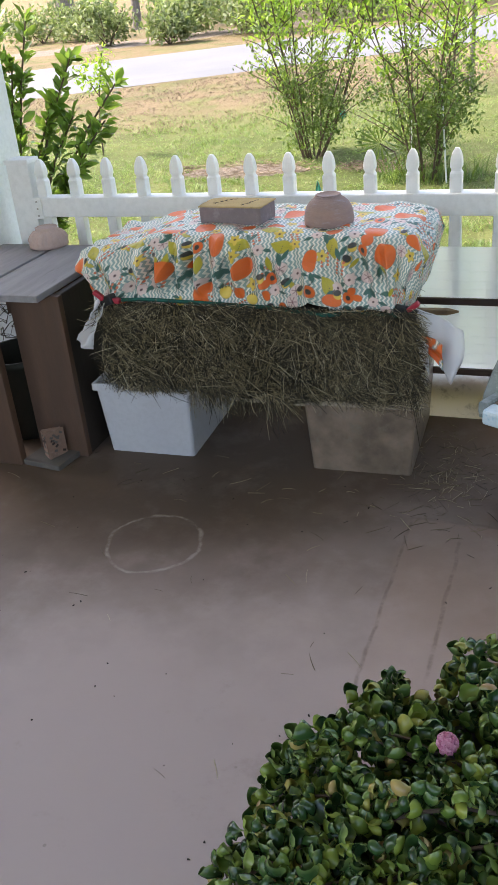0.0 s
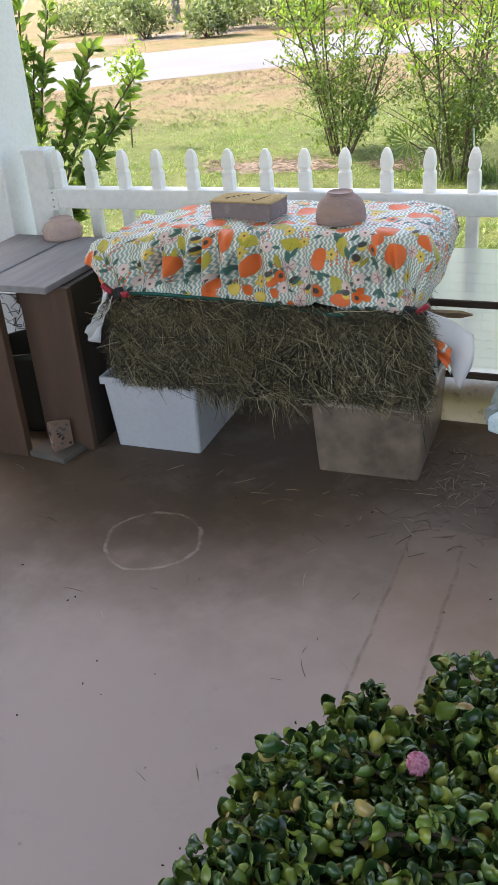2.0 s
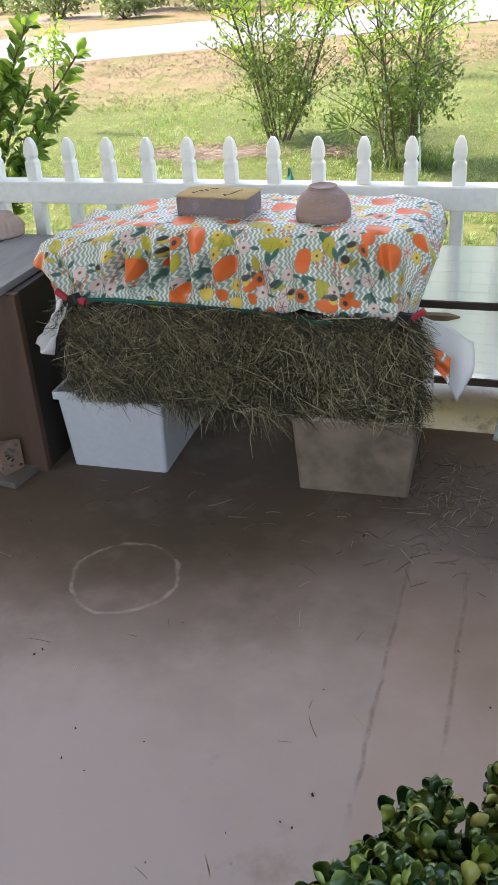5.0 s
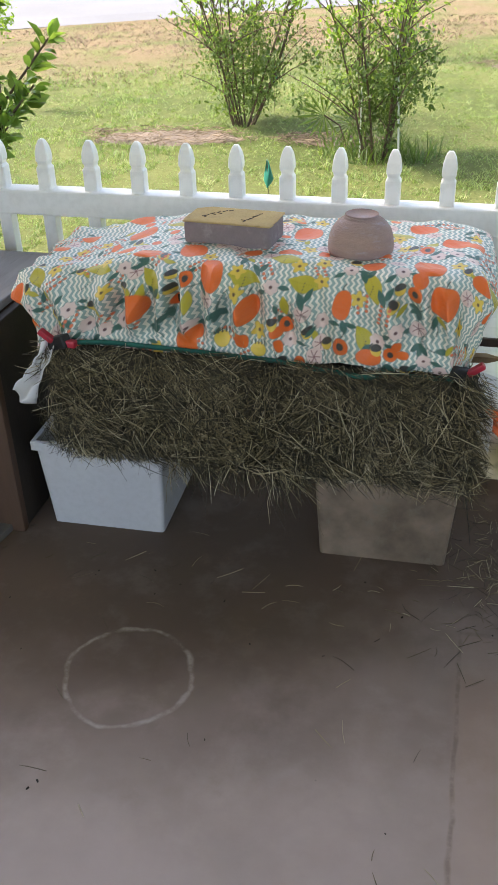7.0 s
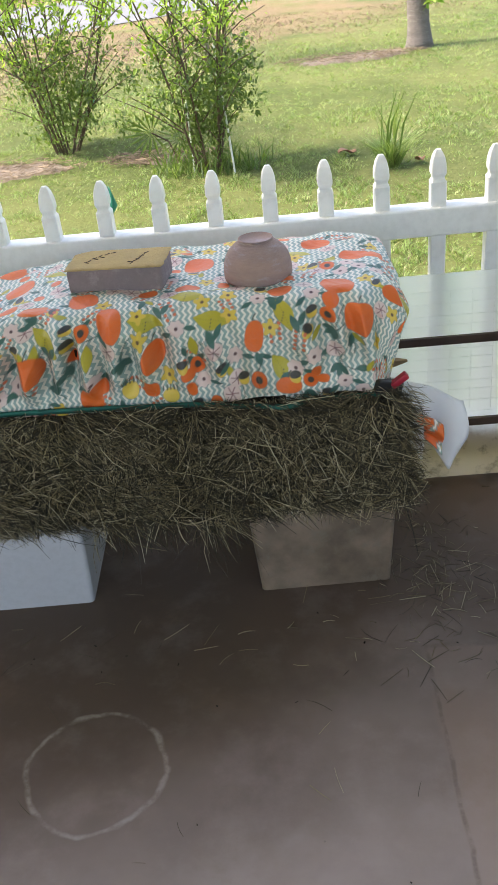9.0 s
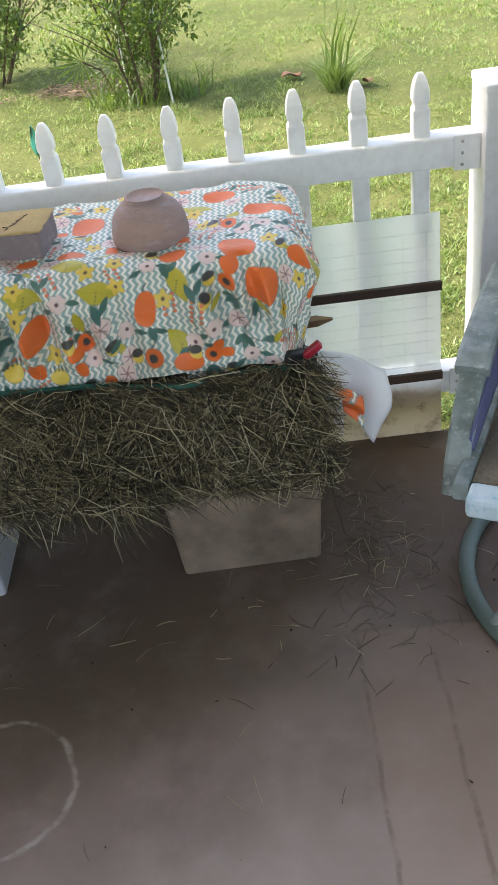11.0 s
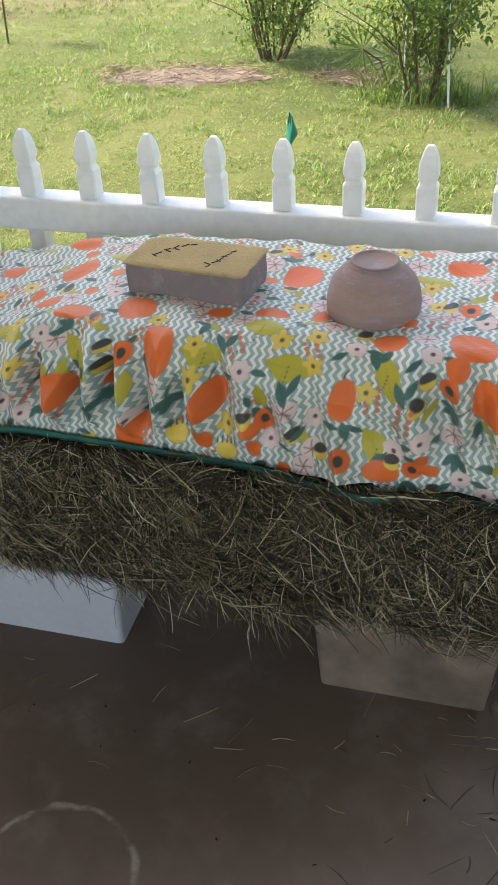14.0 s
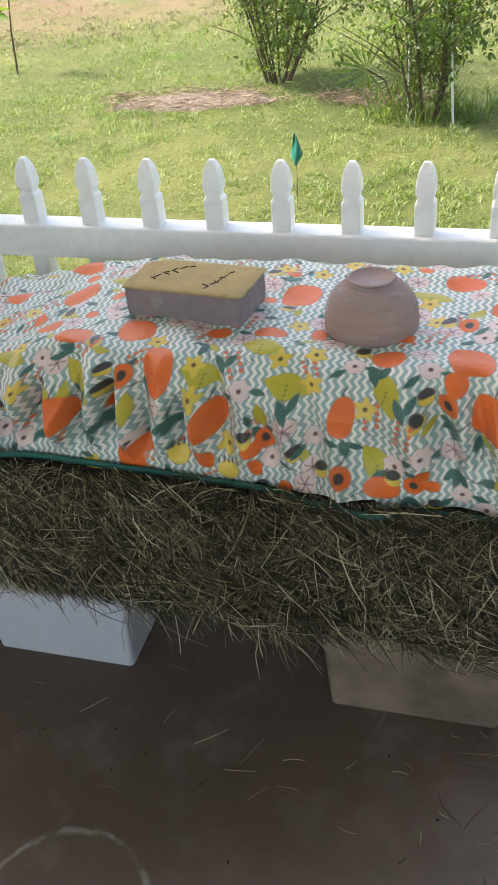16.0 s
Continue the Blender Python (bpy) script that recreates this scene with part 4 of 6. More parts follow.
# ---------------------------------------------------------------- hay bale, strap and bins
def build_bale():
    bale = thing("hay_bale", "rectangular bale of dry brown hay resting on two bins", "hay bale")
    bm = bmesh.new()
    box(bm, -1.39, -0.385, 2.195, 2.62, 0.252, 0.685)
    bmesh.ops.subdivide_edges(bm, edges=bm.edges[:], cuts=34, use_grid_fill=True)
    c = Vector((-0.89, 2.41, 0.47))
    for v in bm.verts:
        d = v.co - c
        k = (abs(d.x) / 0.52) ** 8 + (abs(d.y) / 0.215) ** 8 + (abs(d.z) / 0.218) ** 8
        v.co = c + d / max(1.0, k ** 0.125)
        n = 0.016 * noise.noise(v.co * 11) + 0.012 * noise.noise(v.co * 34)
        v.co += d.normalized() * n
        q = min(1.0, max(0.0, (v.co.z - 0.53) / 0.05))
        v.co.y = v.co.y + q * max(0.0, 2.262 - v.co.y)
        v.co.x = min(max(v.co.x, -1.345 + 0.1 * q), -0.39 - 0.1 * q - 0.22 * max(0.0, v.co.y - 2.2))
        v.co.z = min(v.co.z, 0.66)
        v.co.z = max(v.co.z, 0.25) - 0.02 * math.exp(-((v.co.x + 0.72) / 0.2) ** 2) * (v.co.z < 0.3) * (abs(v.co.x + 0.92) < 0.17)
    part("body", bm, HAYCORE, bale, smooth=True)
    rng = np.random.default_rng(3)
    P, D, LEN, W = [], [], [], []

    def add(p, d, ln, w):
        P.append(p), D.append(d), LEN.append(ln), W.append(w)
    n = 18500
    p = np.stack([rng.uniform(-1.35, -0.385, n), 2.186 + rng.normal(0, 0.007, n), rng.uniform(0.272, 0.56, n)], 1)
    swirl = np.array([noise.noise((a * 6.5, 0.3, b * 8.0)) for a, b in p[:, ::2]]) * 5.0 + rng.normal(0, 0.95, n)
    d = np.stack([np.cos(swirl), -0.16 + rng.normal(0, 0.16, n), np.sin(swirl)], 1)
    d[:, 2] = np.where((p[:, 2] > 0.48) & (d[:, 2] > 0), -d[:, 2], d[:, 2])
    add(p, d, 0.025 + 0.11 * rng.uniform(0, 1, n) ** 2, rng.uniform(0.0007, 0.0019, n))
    n = 1100   # fringe along the lower edge
    p = np.stack([rng.uniform(-1.34, -0.39, n), 2.185 + rng.uniform(-0.01, 0.05, n), rng.uniform(0.285, 0.32, n)], 1)
    d = np.stack([rng.normal(0, 0.9, n), -0.35 + rng.normal(0, 0.25, n), -0.35 + rng.normal(0, 0.35, n)], 1)
    add(p, d, rng.uniform(0.015, 0.038, n), rng.uniform(0.0009, 0.002, n))
    n = 600    # thicker fringe between the bins
    p = np.stack([rng.uniform(-1.07, -0.77, n), 2.2 + rng.uniform(-0.01, 0.1, n), rng.uniform(0.235, 0.28, n)], 1)
    d = np.stack([rng.normal(0, 0.5, n), -0.15 + rng.normal(0, 0.25, n), -0.9 + rng.normal(0, 0.25, n)], 1)
    add(p, d, rng.uniform(0.02, 0.065, n), rng.uniform(0.0009, 0.0018, n))
    for x, sg in ((-1.345, -1), (-0.39, 1)):
        n = 2200
        p = np.stack([x + rng.normal(0, 0.005, n), rng.uniform(2.2, 2.6, n), rng.uniform(0.25, 0.51, n)], 1)
        p[:, 0] -= (sg > 0) * 0.22 * (p[:, 1] - 2.2)
        d = np.stack([sg * np.abs(rng.normal(0.1, 0.14, n)), rng.normal(0.0, 0.8, n), rng.normal(-0.5, 0.5, n)], 1)
        add(p, d, rng.uniform(0.015, 0.05, n), rng.uniform(0.0009, 0.002, n))
    P, D, LEN = np.concatenate(P), np.concatenate(D), np.concatenate(LEN)
    D /= np.linalg.norm(D, axis=1, keepdims=True)
    over_bin = ((np.abs(P[:, 0] + 1.277) < 0.18) | (np.abs(P[:, 0] + 0.58) < 0.18)) & (rng.uniform(0, 1, len(P)) < 0.985)
    falls = over_bin & (D[:, 2] < -0.02)
    LEN = np.where(falls, np.minimum(LEN, np.maximum(0.012, (P[:, 2] - 0.268) / np.maximum(0.02, -D[:, 2]))), LEN)
    room = np.where(D[:, 0] > 0, -0.362 - P[:, 0], P[:, 0] + 1.375) / np.maximum(0.05, np.abs(D[:, 0]))
    LEN = np.minimum(LEN, np.maximum(0.012, room + rng.uniform(0, 0.02, len(P))))
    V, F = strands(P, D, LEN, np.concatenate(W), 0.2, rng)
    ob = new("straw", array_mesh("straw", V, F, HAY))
    ob.parent = bale
    tagged(ob, "tangled brown hay stalks", kind="stuff")
    # pale stalks that lie on top of the tangle
    n = 1500
    p = np.stack([rng.uniform(-1.33, -0.42, n), 2.172 + rng.normal(0, 0.006, n), rng.uniform(0.29, 0.53, n)], 1)
    turn = np.array([noise.noise((a * 7.5, 2.3, b * 9.0)) for a, b in p[:, ::2]]) * 5.0 + rng.normal(0, 0.8, n)
    d = np.stack([np.cos(turn), -0.08 + rng.normal(0, 0.1, n), np.sin(turn)], 1)
    d[:, 2] = np.where((p[:, 2] > 0.47) & (d[:, 2] > 0), -d[:, 2], d[:, 2])
    ln = rng.uniform(0.02, 0.085, n)
    ln = np.where(d[:, 2] < -0.02, np.minimum(ln, np.maximum(0.014, (p[:, 2] - 0.262) / np.maximum(0.02, -d[:, 2]))), ln)
    V, F = strands(p, d, ln, rng.uniform(0.0009, 0.002, n), 0.2, rng)
    ob = new("straw", array_mesh("straw", V, F, PALE_STALK))
    ob.parent = bale
    tagged(ob, "pale straw stalks on the bale's face", kind="stuff")


def build_strap():
    strap = thing("lashing_strap", "green webbing strap with red and black end clips", "strap")
    bm = bmesh.new()
    rings = []
    ss = np.linspace(-0.335, 0.515, 141)
    zs = 0.558 - 0.024 * (ss + 0.33) + 0.002 * np.sin(5 * (ss + 0.5))
    xs = CX + ss
    ys = np.zeros(141)
    falls = np.linspace(0.1, 0.26, 80)
    for k, q in enumerate(ss):
        _, cy, cz = cloth_place(np.full(80, q), -CB - falls)
        ys[k] = cy[np.argsort(np.abs(cz - zs[k]))[:5]].min()
    # pulled taut, it bridges the hollows between the folds
    taut = np.array([ys[max(0, k - 5):k + 6].min() for k in range(141)])
    taut = np.convolve(np.pad(taut, 5, mode="edge"), np.ones(11) / 11, "valid") - 0.006
    taut = np.minimum(taut, ys - 0.002) + 0.05 * np.exp(-((ss - 0.285) / 0.05) ** 2)
    for x, y, z in zip(xs, taut, zs):
        rings.append([bm.verts.new((x, y - a, z + b)) for a, b in ((0.0015, -0.0055), (0.0035, 0), (0.0015, 0.0055), (-0.001, 0.0055), (-0.001, -0.0055))])
    for a, b in zip(rings, rings[1:]):
        for k in range(5):
            bm.faces.new((a[k], b[k], b[(k + 1) % 5], a[(k + 1) % 5]))
    bmesh.ops.recalc_face_normals(bm, faces=bm.faces)
    part("webbing", bm, GREEN_STRAP, strap, smooth=True)
    for x, y, z, sg in ((-1.305, 2.18, 0.56, -1), (-0.427, 2.225, 0.54, 1)):
        body = part("clip", boxed(-0.032, 0.032, -0.012, 0.013, -0.015, 0.015, 0.004, pose(x, y, z, 0, 22 * sg, 28 * sg)), BLACK_PLASTIC, strap, "black plastic clip")
        part("jaw", boxed(-0.019, 0.019, -0.009, 0.008, -0.007, 0.007, 0.003, pose(x + 0.024 * sg, y - 0.006, z + 0.017, 0, -38 * sg, 0)), RED_PLASTIC, body, "red plastic jaw")
        if sg < 0:
            part("jaw", boxed(-0.016, 0.016, -0.01, 0.009, -0.008, 0.008, 0.004, pose(x - 0.03 * sg, y - 0.008, z + 0.004, 0, 6, 0)), RED_PLASTIC, body, "red plastic jaw")


def build_bin(x, y, rz, material, label, w, d, h):
    tub = thing("storage_bin", label, "bin", "bins under the bale", (x, y, 0), rz)
    bm = bmesh.new()
    loops = []
    for k, (o, z) in enumerate([(0.0, 0.0), (0.014, h - 0.02), (0.011, h - 0.02), (-0.004, 0.006)]):
        r = 0.011
        ring = []
        for cx, cy, a0 in ((w / 2, d / 2, 0), (-w / 2, d / 2, 90), (-w / 2, -d / 2, 180), (w / 2, -d / 2, 270)):
            for j in range(5):
                a = radians(a0 + j * 22.5)
                sx, sy = (1 if cx > 0 else -1), (1 if cy > 0 else -1)
                ring.append(bm.verts.new((cx + sx * o - sx * r + r * math.cos(a), cy + sy * o - sy * r + r * math.sin(a), z)))
        loops.append(ring)
    for a, b in zip(loops, loops[1:]):
        for k in range(20):
            bm.faces.new((a[k], a[(k + 1) % 20], b[(k + 1) % 20], b[k]))
    bm.faces.new(loops[0][::-1])
    bm.faces.new(loops[-1])
    bmesh.ops.recalc_face_normals(bm, faces=bm.faces)
    part("tub", bm, material, tub)
    bm = bmesh.new()
    e = 0.014
    for x0, x1, y0, y1 in ((-w / 2 - e - 0.008, w / 2 + e + 0.008, -d / 2 - e - 0.008, -d / 2 - e + 0.004), (-w / 2 - e - 0.008, w / 2 + e + 0.008, d / 2 + e - 0.004, d / 2 + e + 0.008),
                           (-w / 2 - e - 0.008, -w / 2 - e + 0.004, -d / 2 - e, d / 2 + e), (w / 2 + e - 0.004, w / 2 + e + 0.008, -d / 2 - e, d / 2 + e)):
        box(bm, x0, x1, y0, y1, h - 0.026, h, 0.003)
    part("rim", bm, material if material is WHITE_BIN else BIN_RIM, tub)
    for sx in (-1, 1):
        for sy in (-1, 1):
            part("foot", boxed(sx * (w / 2 - 0.02) - 0.012, sx * (w / 2 - 0.02) + 0.012, sy * (d / 2 - 0.02) - 0.012, sy * (d / 2 - 0.02) + 0.012, -0.0, 0.004, 0.001), material, tub)


# ---------------------------------------------------------------- things on the bale and the bench
def build_brick():
    brick = thing("clay_brick", "mauve grey clay brick with sandy ochre top and scratched marks", "brick", "", (-0.952, 2.4, 0.742), -5.5)
    bm = bmesh.new()
    box(bm, -0.098, 0.098, -0.054, 0.054, 0, 0.05)
    bmesh.ops.subdivide_edges(bm, edges=bm.edges[:], cuts=12, use_grid_fill=True)
    for v in bm.verts:
        d = v.co - Vector((0, 0, 0.025))
        k = (abs(d.x) / 0.099) ** 26 + (abs(d.y) / 0.055) ** 26 + (abs(d.z) / 0.0255) ** 26
        v.co = Vector((0, 0, 0.025)) + d / max(1, k ** (1 / 26))
        v.co += d.normalized() * 0.0012 * noise.noise(v.co * 90)
        if v.co.x < -0.07 and v.co.y > 0.0:
            v.co.y -= (v.co.y) * 0.25 * min(1, (-0.07 - v.co.x) / 0.028)
    top = bm.copy()
    part("body", bm, BRICK_SIDE, brick, smooth=True)
    keep = [f for f in top.faces if all(v.co.z > 0.0455 for v in f.verts)]
    bmesh.ops.delete(top, geom=[f for f in top.faces if f not in keep], context="FACES")
    for v in top.verts:
        v.co.z = max(v.co.z, 0.048) + 0.0016 + 0.0005 * noise.noise(v.co * 200)
        if abs(v.co.x) > 0.08 or abs(v.co.y) > 0.042:
            v.co.xy *= 1.03 + 0.03 * noise.noise(v.co * 60)
    ob = part("sandy_face", top, BRICK_TOP, brick, "ochre sandy face", True)
    thicken(ob, 0.003)
    for x, y, ln, rz in ((-0.062, -0.02, 0.026, -30), (-0.047, 0.0, 0.02, -20), (-0.036, 0.01, 0.022, -25), (0.031, -0.026, 0.024, -20), (0.044, -0.012, 0.02, -30), (0.048, 0.004, 0.022, 0), (-0.06, -0.012, 0.03, 60), (-0.052, 0.006, 0.022, 40), (-0.042, 0.018, 0.026, 70), (-0.03, 0.028, 0.028, 55), (-0.018, 0.034, 0.02, 30),
                         (0.036, -0.034, 0.022, 70), (0.041, -0.018, 0.024, 50), (0.046, -0.004, 0.022, 75), (0.05, 0.012, 0.024, 60), (0.054, 0.026, 0.02, 45)):
        part("scratched_mark", boxed(-ln / 4, ln / 4, -0.0008, 0.0008, 0, 0.0012, 0, pose(x, y, 0.0529, 0, 0, rz)), INK, brick)


def build_bowls():
    bowl = thing("clay_bowl", "dusty unglazed terracotta bowl upside down on the cloth", "bowl", "", (-0.667, 2.372, 0.741))
    prof = [(0.066, 0.004, 0), (0.072, 0.0, 0), (0.0745, 0.006, 0), (0.0745, 0.02, 0), (0.0725, 0.035, 0), (0.068, 0.05, 0), (0.0605, 0.061, 0), (0.051, 0.0705, 0), (0.042, 0.0765, 0), (0.0385, 0.0785, 0), (0.038, 0.083, 0)]
    part("body", lathe([(r * 0.93, z * 0.95, f) for r, z, f in prof], 48, wobble=0.006), CLAY, bowl, smooth=True)
    foot = [(0.0353, 0.0, 0), (0.035, 0.003, 0), (0.031, 0.0035, 0), (0.03, 0.0015, 0)]
    ob = part("foot_ring", lathe(foot, 40), CLAY, bowl, "worn pale foot ring", True)
    ob.matrix_local = pose(0, 0, 0.078)
    small = thing("fluted_bowl", "small fluted terracotta bowl upside down on the bench", "bowl", "", (-1.79, 2.655, 0.585))
    prof = [(0.064, 0, 0), (0.069, 0.002, 0), (0.07, 0.012, 0), (0.065, 0.017, 0.4), (0.0625, 0.028, 1), (0.056, 0.042, 1), (0.047, 0.053, 1), (0.041, 0.057, 0.3), (0.039, 0.06, 0), (0.04, 0.068, 0), (0.035, 0.07, 0), (0.033, 0.068, 0)]
    part("body", lathe(prof, 96, 0.16, 18), CLAY_PALE, small, smooth=True)


def build_bench():
    bench = thing("bench", "low workbench with weathered grey planks and brown board legs", "bench")
    for x0, x1, y0 in ((-1.752, -1.515, 2.125), (-2.0, -1.766, 2.11)):
        bm = boxed(x0, x1, y0, 2.672, 0.563, 0.585, 0.003)
        part("plank", bm, BENCH_TOP, bench)
    part("leg", boxed(-1.668, -1.485, 2.19, 2.215, 0.0, 0.562, 0.003), BROWN_BOARD, bench)
    part("leg", boxed(-1.90, -1.685, 2.095, 2.125, 0.0, 0.562, 0.003), BROWN_BOARD, bench)
    part("leg", boxed(-1.72, -1.56, 2.6, 2.628, 0.0, 0.562, 0.003), BROWN_BOARD, bench)
    part("apron", boxed(-1.70, -1.68, 2.216, 2.6, 0.49, 0.562, 0.003), BROWN_BOARD, bench)
    part("back_apron", boxed(-1.98, -1.66, 2.62, 2.645, 0.4, 0.562, 0.003), BROWN_BOARD, bench)
    part("side_panel", boxed(-1.512, -1.49, 2.2155, 2.63, 0.0, 0.562, 0.003), DARK_BOARD, bench, "dark brown side board with its shade in the colour")
    foot = part("foot_board", boxed(-0.075, 0.075, -0.065, 0.065, 0.0, 0.02, 0.003, pose(-1.6, 2.155, 0.0, 0, 0, -8)), GREY_FOOT)
    tagged(foot, "small grey weathered board lying flat on the floor", "board")
    # triangular clay block
    bm = bmesh.new()
    pts = [(-0.036, -0.008), (-0.004, -0.04), (0.036, 0.024)]
    lo = [bm.verts.new((x, y, 0)) for x, y in pts]
    hi = [bm.verts.new((x, y, 0.1)) for x, y in pts]
    bm.faces.new(lo[::-1]), bm.faces.new(hi)
    for k in range(3):
        bm.faces.new((lo[k], lo[(k + 1) % 3], hi[(k + 1) % 3], hi[k]))
    bmesh.ops.bevel(bm, geom=bm.edges[:], offset=0.004, segments=2, affect="EDGES")
    block = thing("clay_block", "three-sided reddish clay block with pitted faces on a board", "block", "", (-1.585, 2.15, 0.02), 8)
    part("body", bm, BLOCK, block)
    for k in range(26):
        rg = random.Random(k)
        face = k % 2
        a, b = (pts[0], pts[1]) if face == 0 else (pts[1], pts[2])
        u, z = rg.uniform(0.18, 0.82), rg.uniform(0.014, 0.086)
        x, y = a[0] + (b[0] - a[0]) * u, a[1] + (b[1] - a[1]) * u
        ang = math.degrees(math.atan2(b[1] - a[1], b[0] - a[0]))
        part("chip", boxed(-0.006, 0.006, -0.0012, 0.0012, -0.004, 0.004, 0.001, pose(x, y, z, 0, rg.uniform(-50, 50), ang)), GREY_FOOT if k % 3 else INK, block)
    bucket = thing("bucket", "dark olive plastic bucket standing under the bench", "bucket", "", (-1.8, 2.36, 0))
    part("body", lathe([(0.1, 0, 0), (0.105, 0.01, 0), (0.125, 0.27, 0), (0.132, 0.275, 0), (0.132, 0.3, 0), (0.122, 0.3, 0), (0.1, 0.03, 0)], 32), DARK_BUCKET, bucket, smooth=True)
    board = thing("sketch_board", "white board with loose black line scribbles under the bench", "board")
    part("panel", boxed(-2.12, -1.86, 2.55, 2.562, 0.1, 0.40, 0.002), BOARD, board)
    part("stand", boxed(-2.1, -1.88, 2.535, 2.58, 0.0, 0.1, 0.003), DARK_BUCKET, board)
    rg = random.Random(11)
    for k in range(12):
        x, z = rg.uniform(-2.1, -1.9), rg.uniform(0.15, 0.37)
        pts = [(x, 2.548, z)]
        for _ in range(7):
            x = min(-1.865, max(-2.115, x + rg.uniform(-0.045, 0.045)))
            z = min(0.395, max(0.105, z + rg.uniform(-0.045, 0.045)))
            pts.append((x, 2.5485, z))
        part("scribble", tube(bmesh.new(), pts, 0.0016, 5), INK, board)


# ---------------------------------------------------------------- plastic panel and stake at the fence
def panel_material():
    n = Nodes("milky plastic sheet")
    v = n.coords()
    c = n.mix(n.ramp(n.noise(v, 7, 5), 0.35, 0.7), (0.95, 0.96, 0.95), (0.9, 0.92, 0.91))
    sep = n.tree.nodes.new("ShaderNodeSeparateXYZ")
    n.tree.links.new(v, sep.inputs[0])
    splash = n.math("ADD", sep.outputs[2], n.math("MULTIPLY", n.noise(v, 9, 5, 0.7), 0.12))
    dirty = n.ramp(splash, 0.225, 0.17)
    c = n.mix(n.math("MULTIPLY", dirty, 0.8), c, (0.62, 0.52, 0.42))
    c = n.mix(n.math("MULTIPLY", dirty, n.math("MULTIPLY", n.ramp(n.noise(v, 16, 5, 0.7), 0.5, 0.7), 0.7)), c, (0.2, 0.16, 0.12))
    n.finish(c, 0.35, n.noise(v, 60, 3), 0.05, 0.001)
    tr = n.node("ShaderNodeBsdfTranslucent", 0, None, Color=c)
    clear = n.node("ShaderNodeBsdfRefraction", 0, None, Color=(0.95, 0.96, 0.95), Roughness=0.32, IOR=1.12)
    a = n.node("ShaderNodeMixShader", 0, None, Fac=0.86, i1=n.bsdf.outputs[0], i2=tr)
    b = n.node("ShaderNodeMixShader", 0, None, Fac=n.math("SUBTRACT", 0.42, n.math("MULTIPLY", dirty, 0.38)), i1=a, i2=clear)
    n.tree.links.new(b, n.tree.nodes["Material Output"].inputs[0])
    return n.mat


MILKY = panel_material()


def build_panel():
    panel = thing("plastic_panel", "milky plastic sheet with dark wooden slats leaning on the fence", "panel")
    lean = pose(0, 2.68, 0.0, -4.6)
    part("sheet", boxed(-1.15, -0.066, 0.0, 0.004, 0.002, 0.575, 0, lean), MILKY, panel)
    for z in (0.158, 0.392):
        part("slat", boxed(-1.15, -0.064, -0.013, -0.0005, z, z + 0.022, 0.002, lean), SLAT_WOOD, panel)
    for k in range(12):
        z = 0.2 + k * 0.03
        part("wire", tube(bmesh.new(), [lean @ Vector((-0.72, -0.0012, z)), lean @ Vector((-0.08, -0.0012, z - 0.004 + 0.003 * (k % 3)))], 0.0009, 5), MILKY, panel)
    for k in range(12):
        x = -0.1 - k * 0.055
        part("wire", tube(bmesh.new(), [lean @ Vector((x, -0.0008, 0.2)), lean @ Vector((x + 0.003, -0.0008, 0.535))], 0.0006, 5), MILKY, panel)
    bm = bmesh.new()
    box(bm, -0.3, 0.0, -0.012, 0.012, -0.008, 0.008)
    for v in bm.verts:
        if v.co.x > -0.01:
            v.co.yz *= 0.25
    bmesh.ops.subdivide_edges(bm, edges=[e for e in bm.edges if abs((e.verts[0].co - e.verts[1].co).x) > 0.2], cuts=1)
    for v in bm.verts:
        if -0.2 < v.co.x < -0.1:
            v.co.x = -0.035
            v.co.y, v.co.z = (0.012 if v.co.y > 0 else -0.012), (0.008 if v.co.z > 0 else -0.008)
    bmesh.ops.transform(bm, matrix=pose(-0.332, 2.6, 0.407, 0, 0, 4), verts=bm.verts)
    tagged(part("wooden_stake", bm, PALE_WOOD), "pointed brown wooden stake lying behind the bale", "stake")


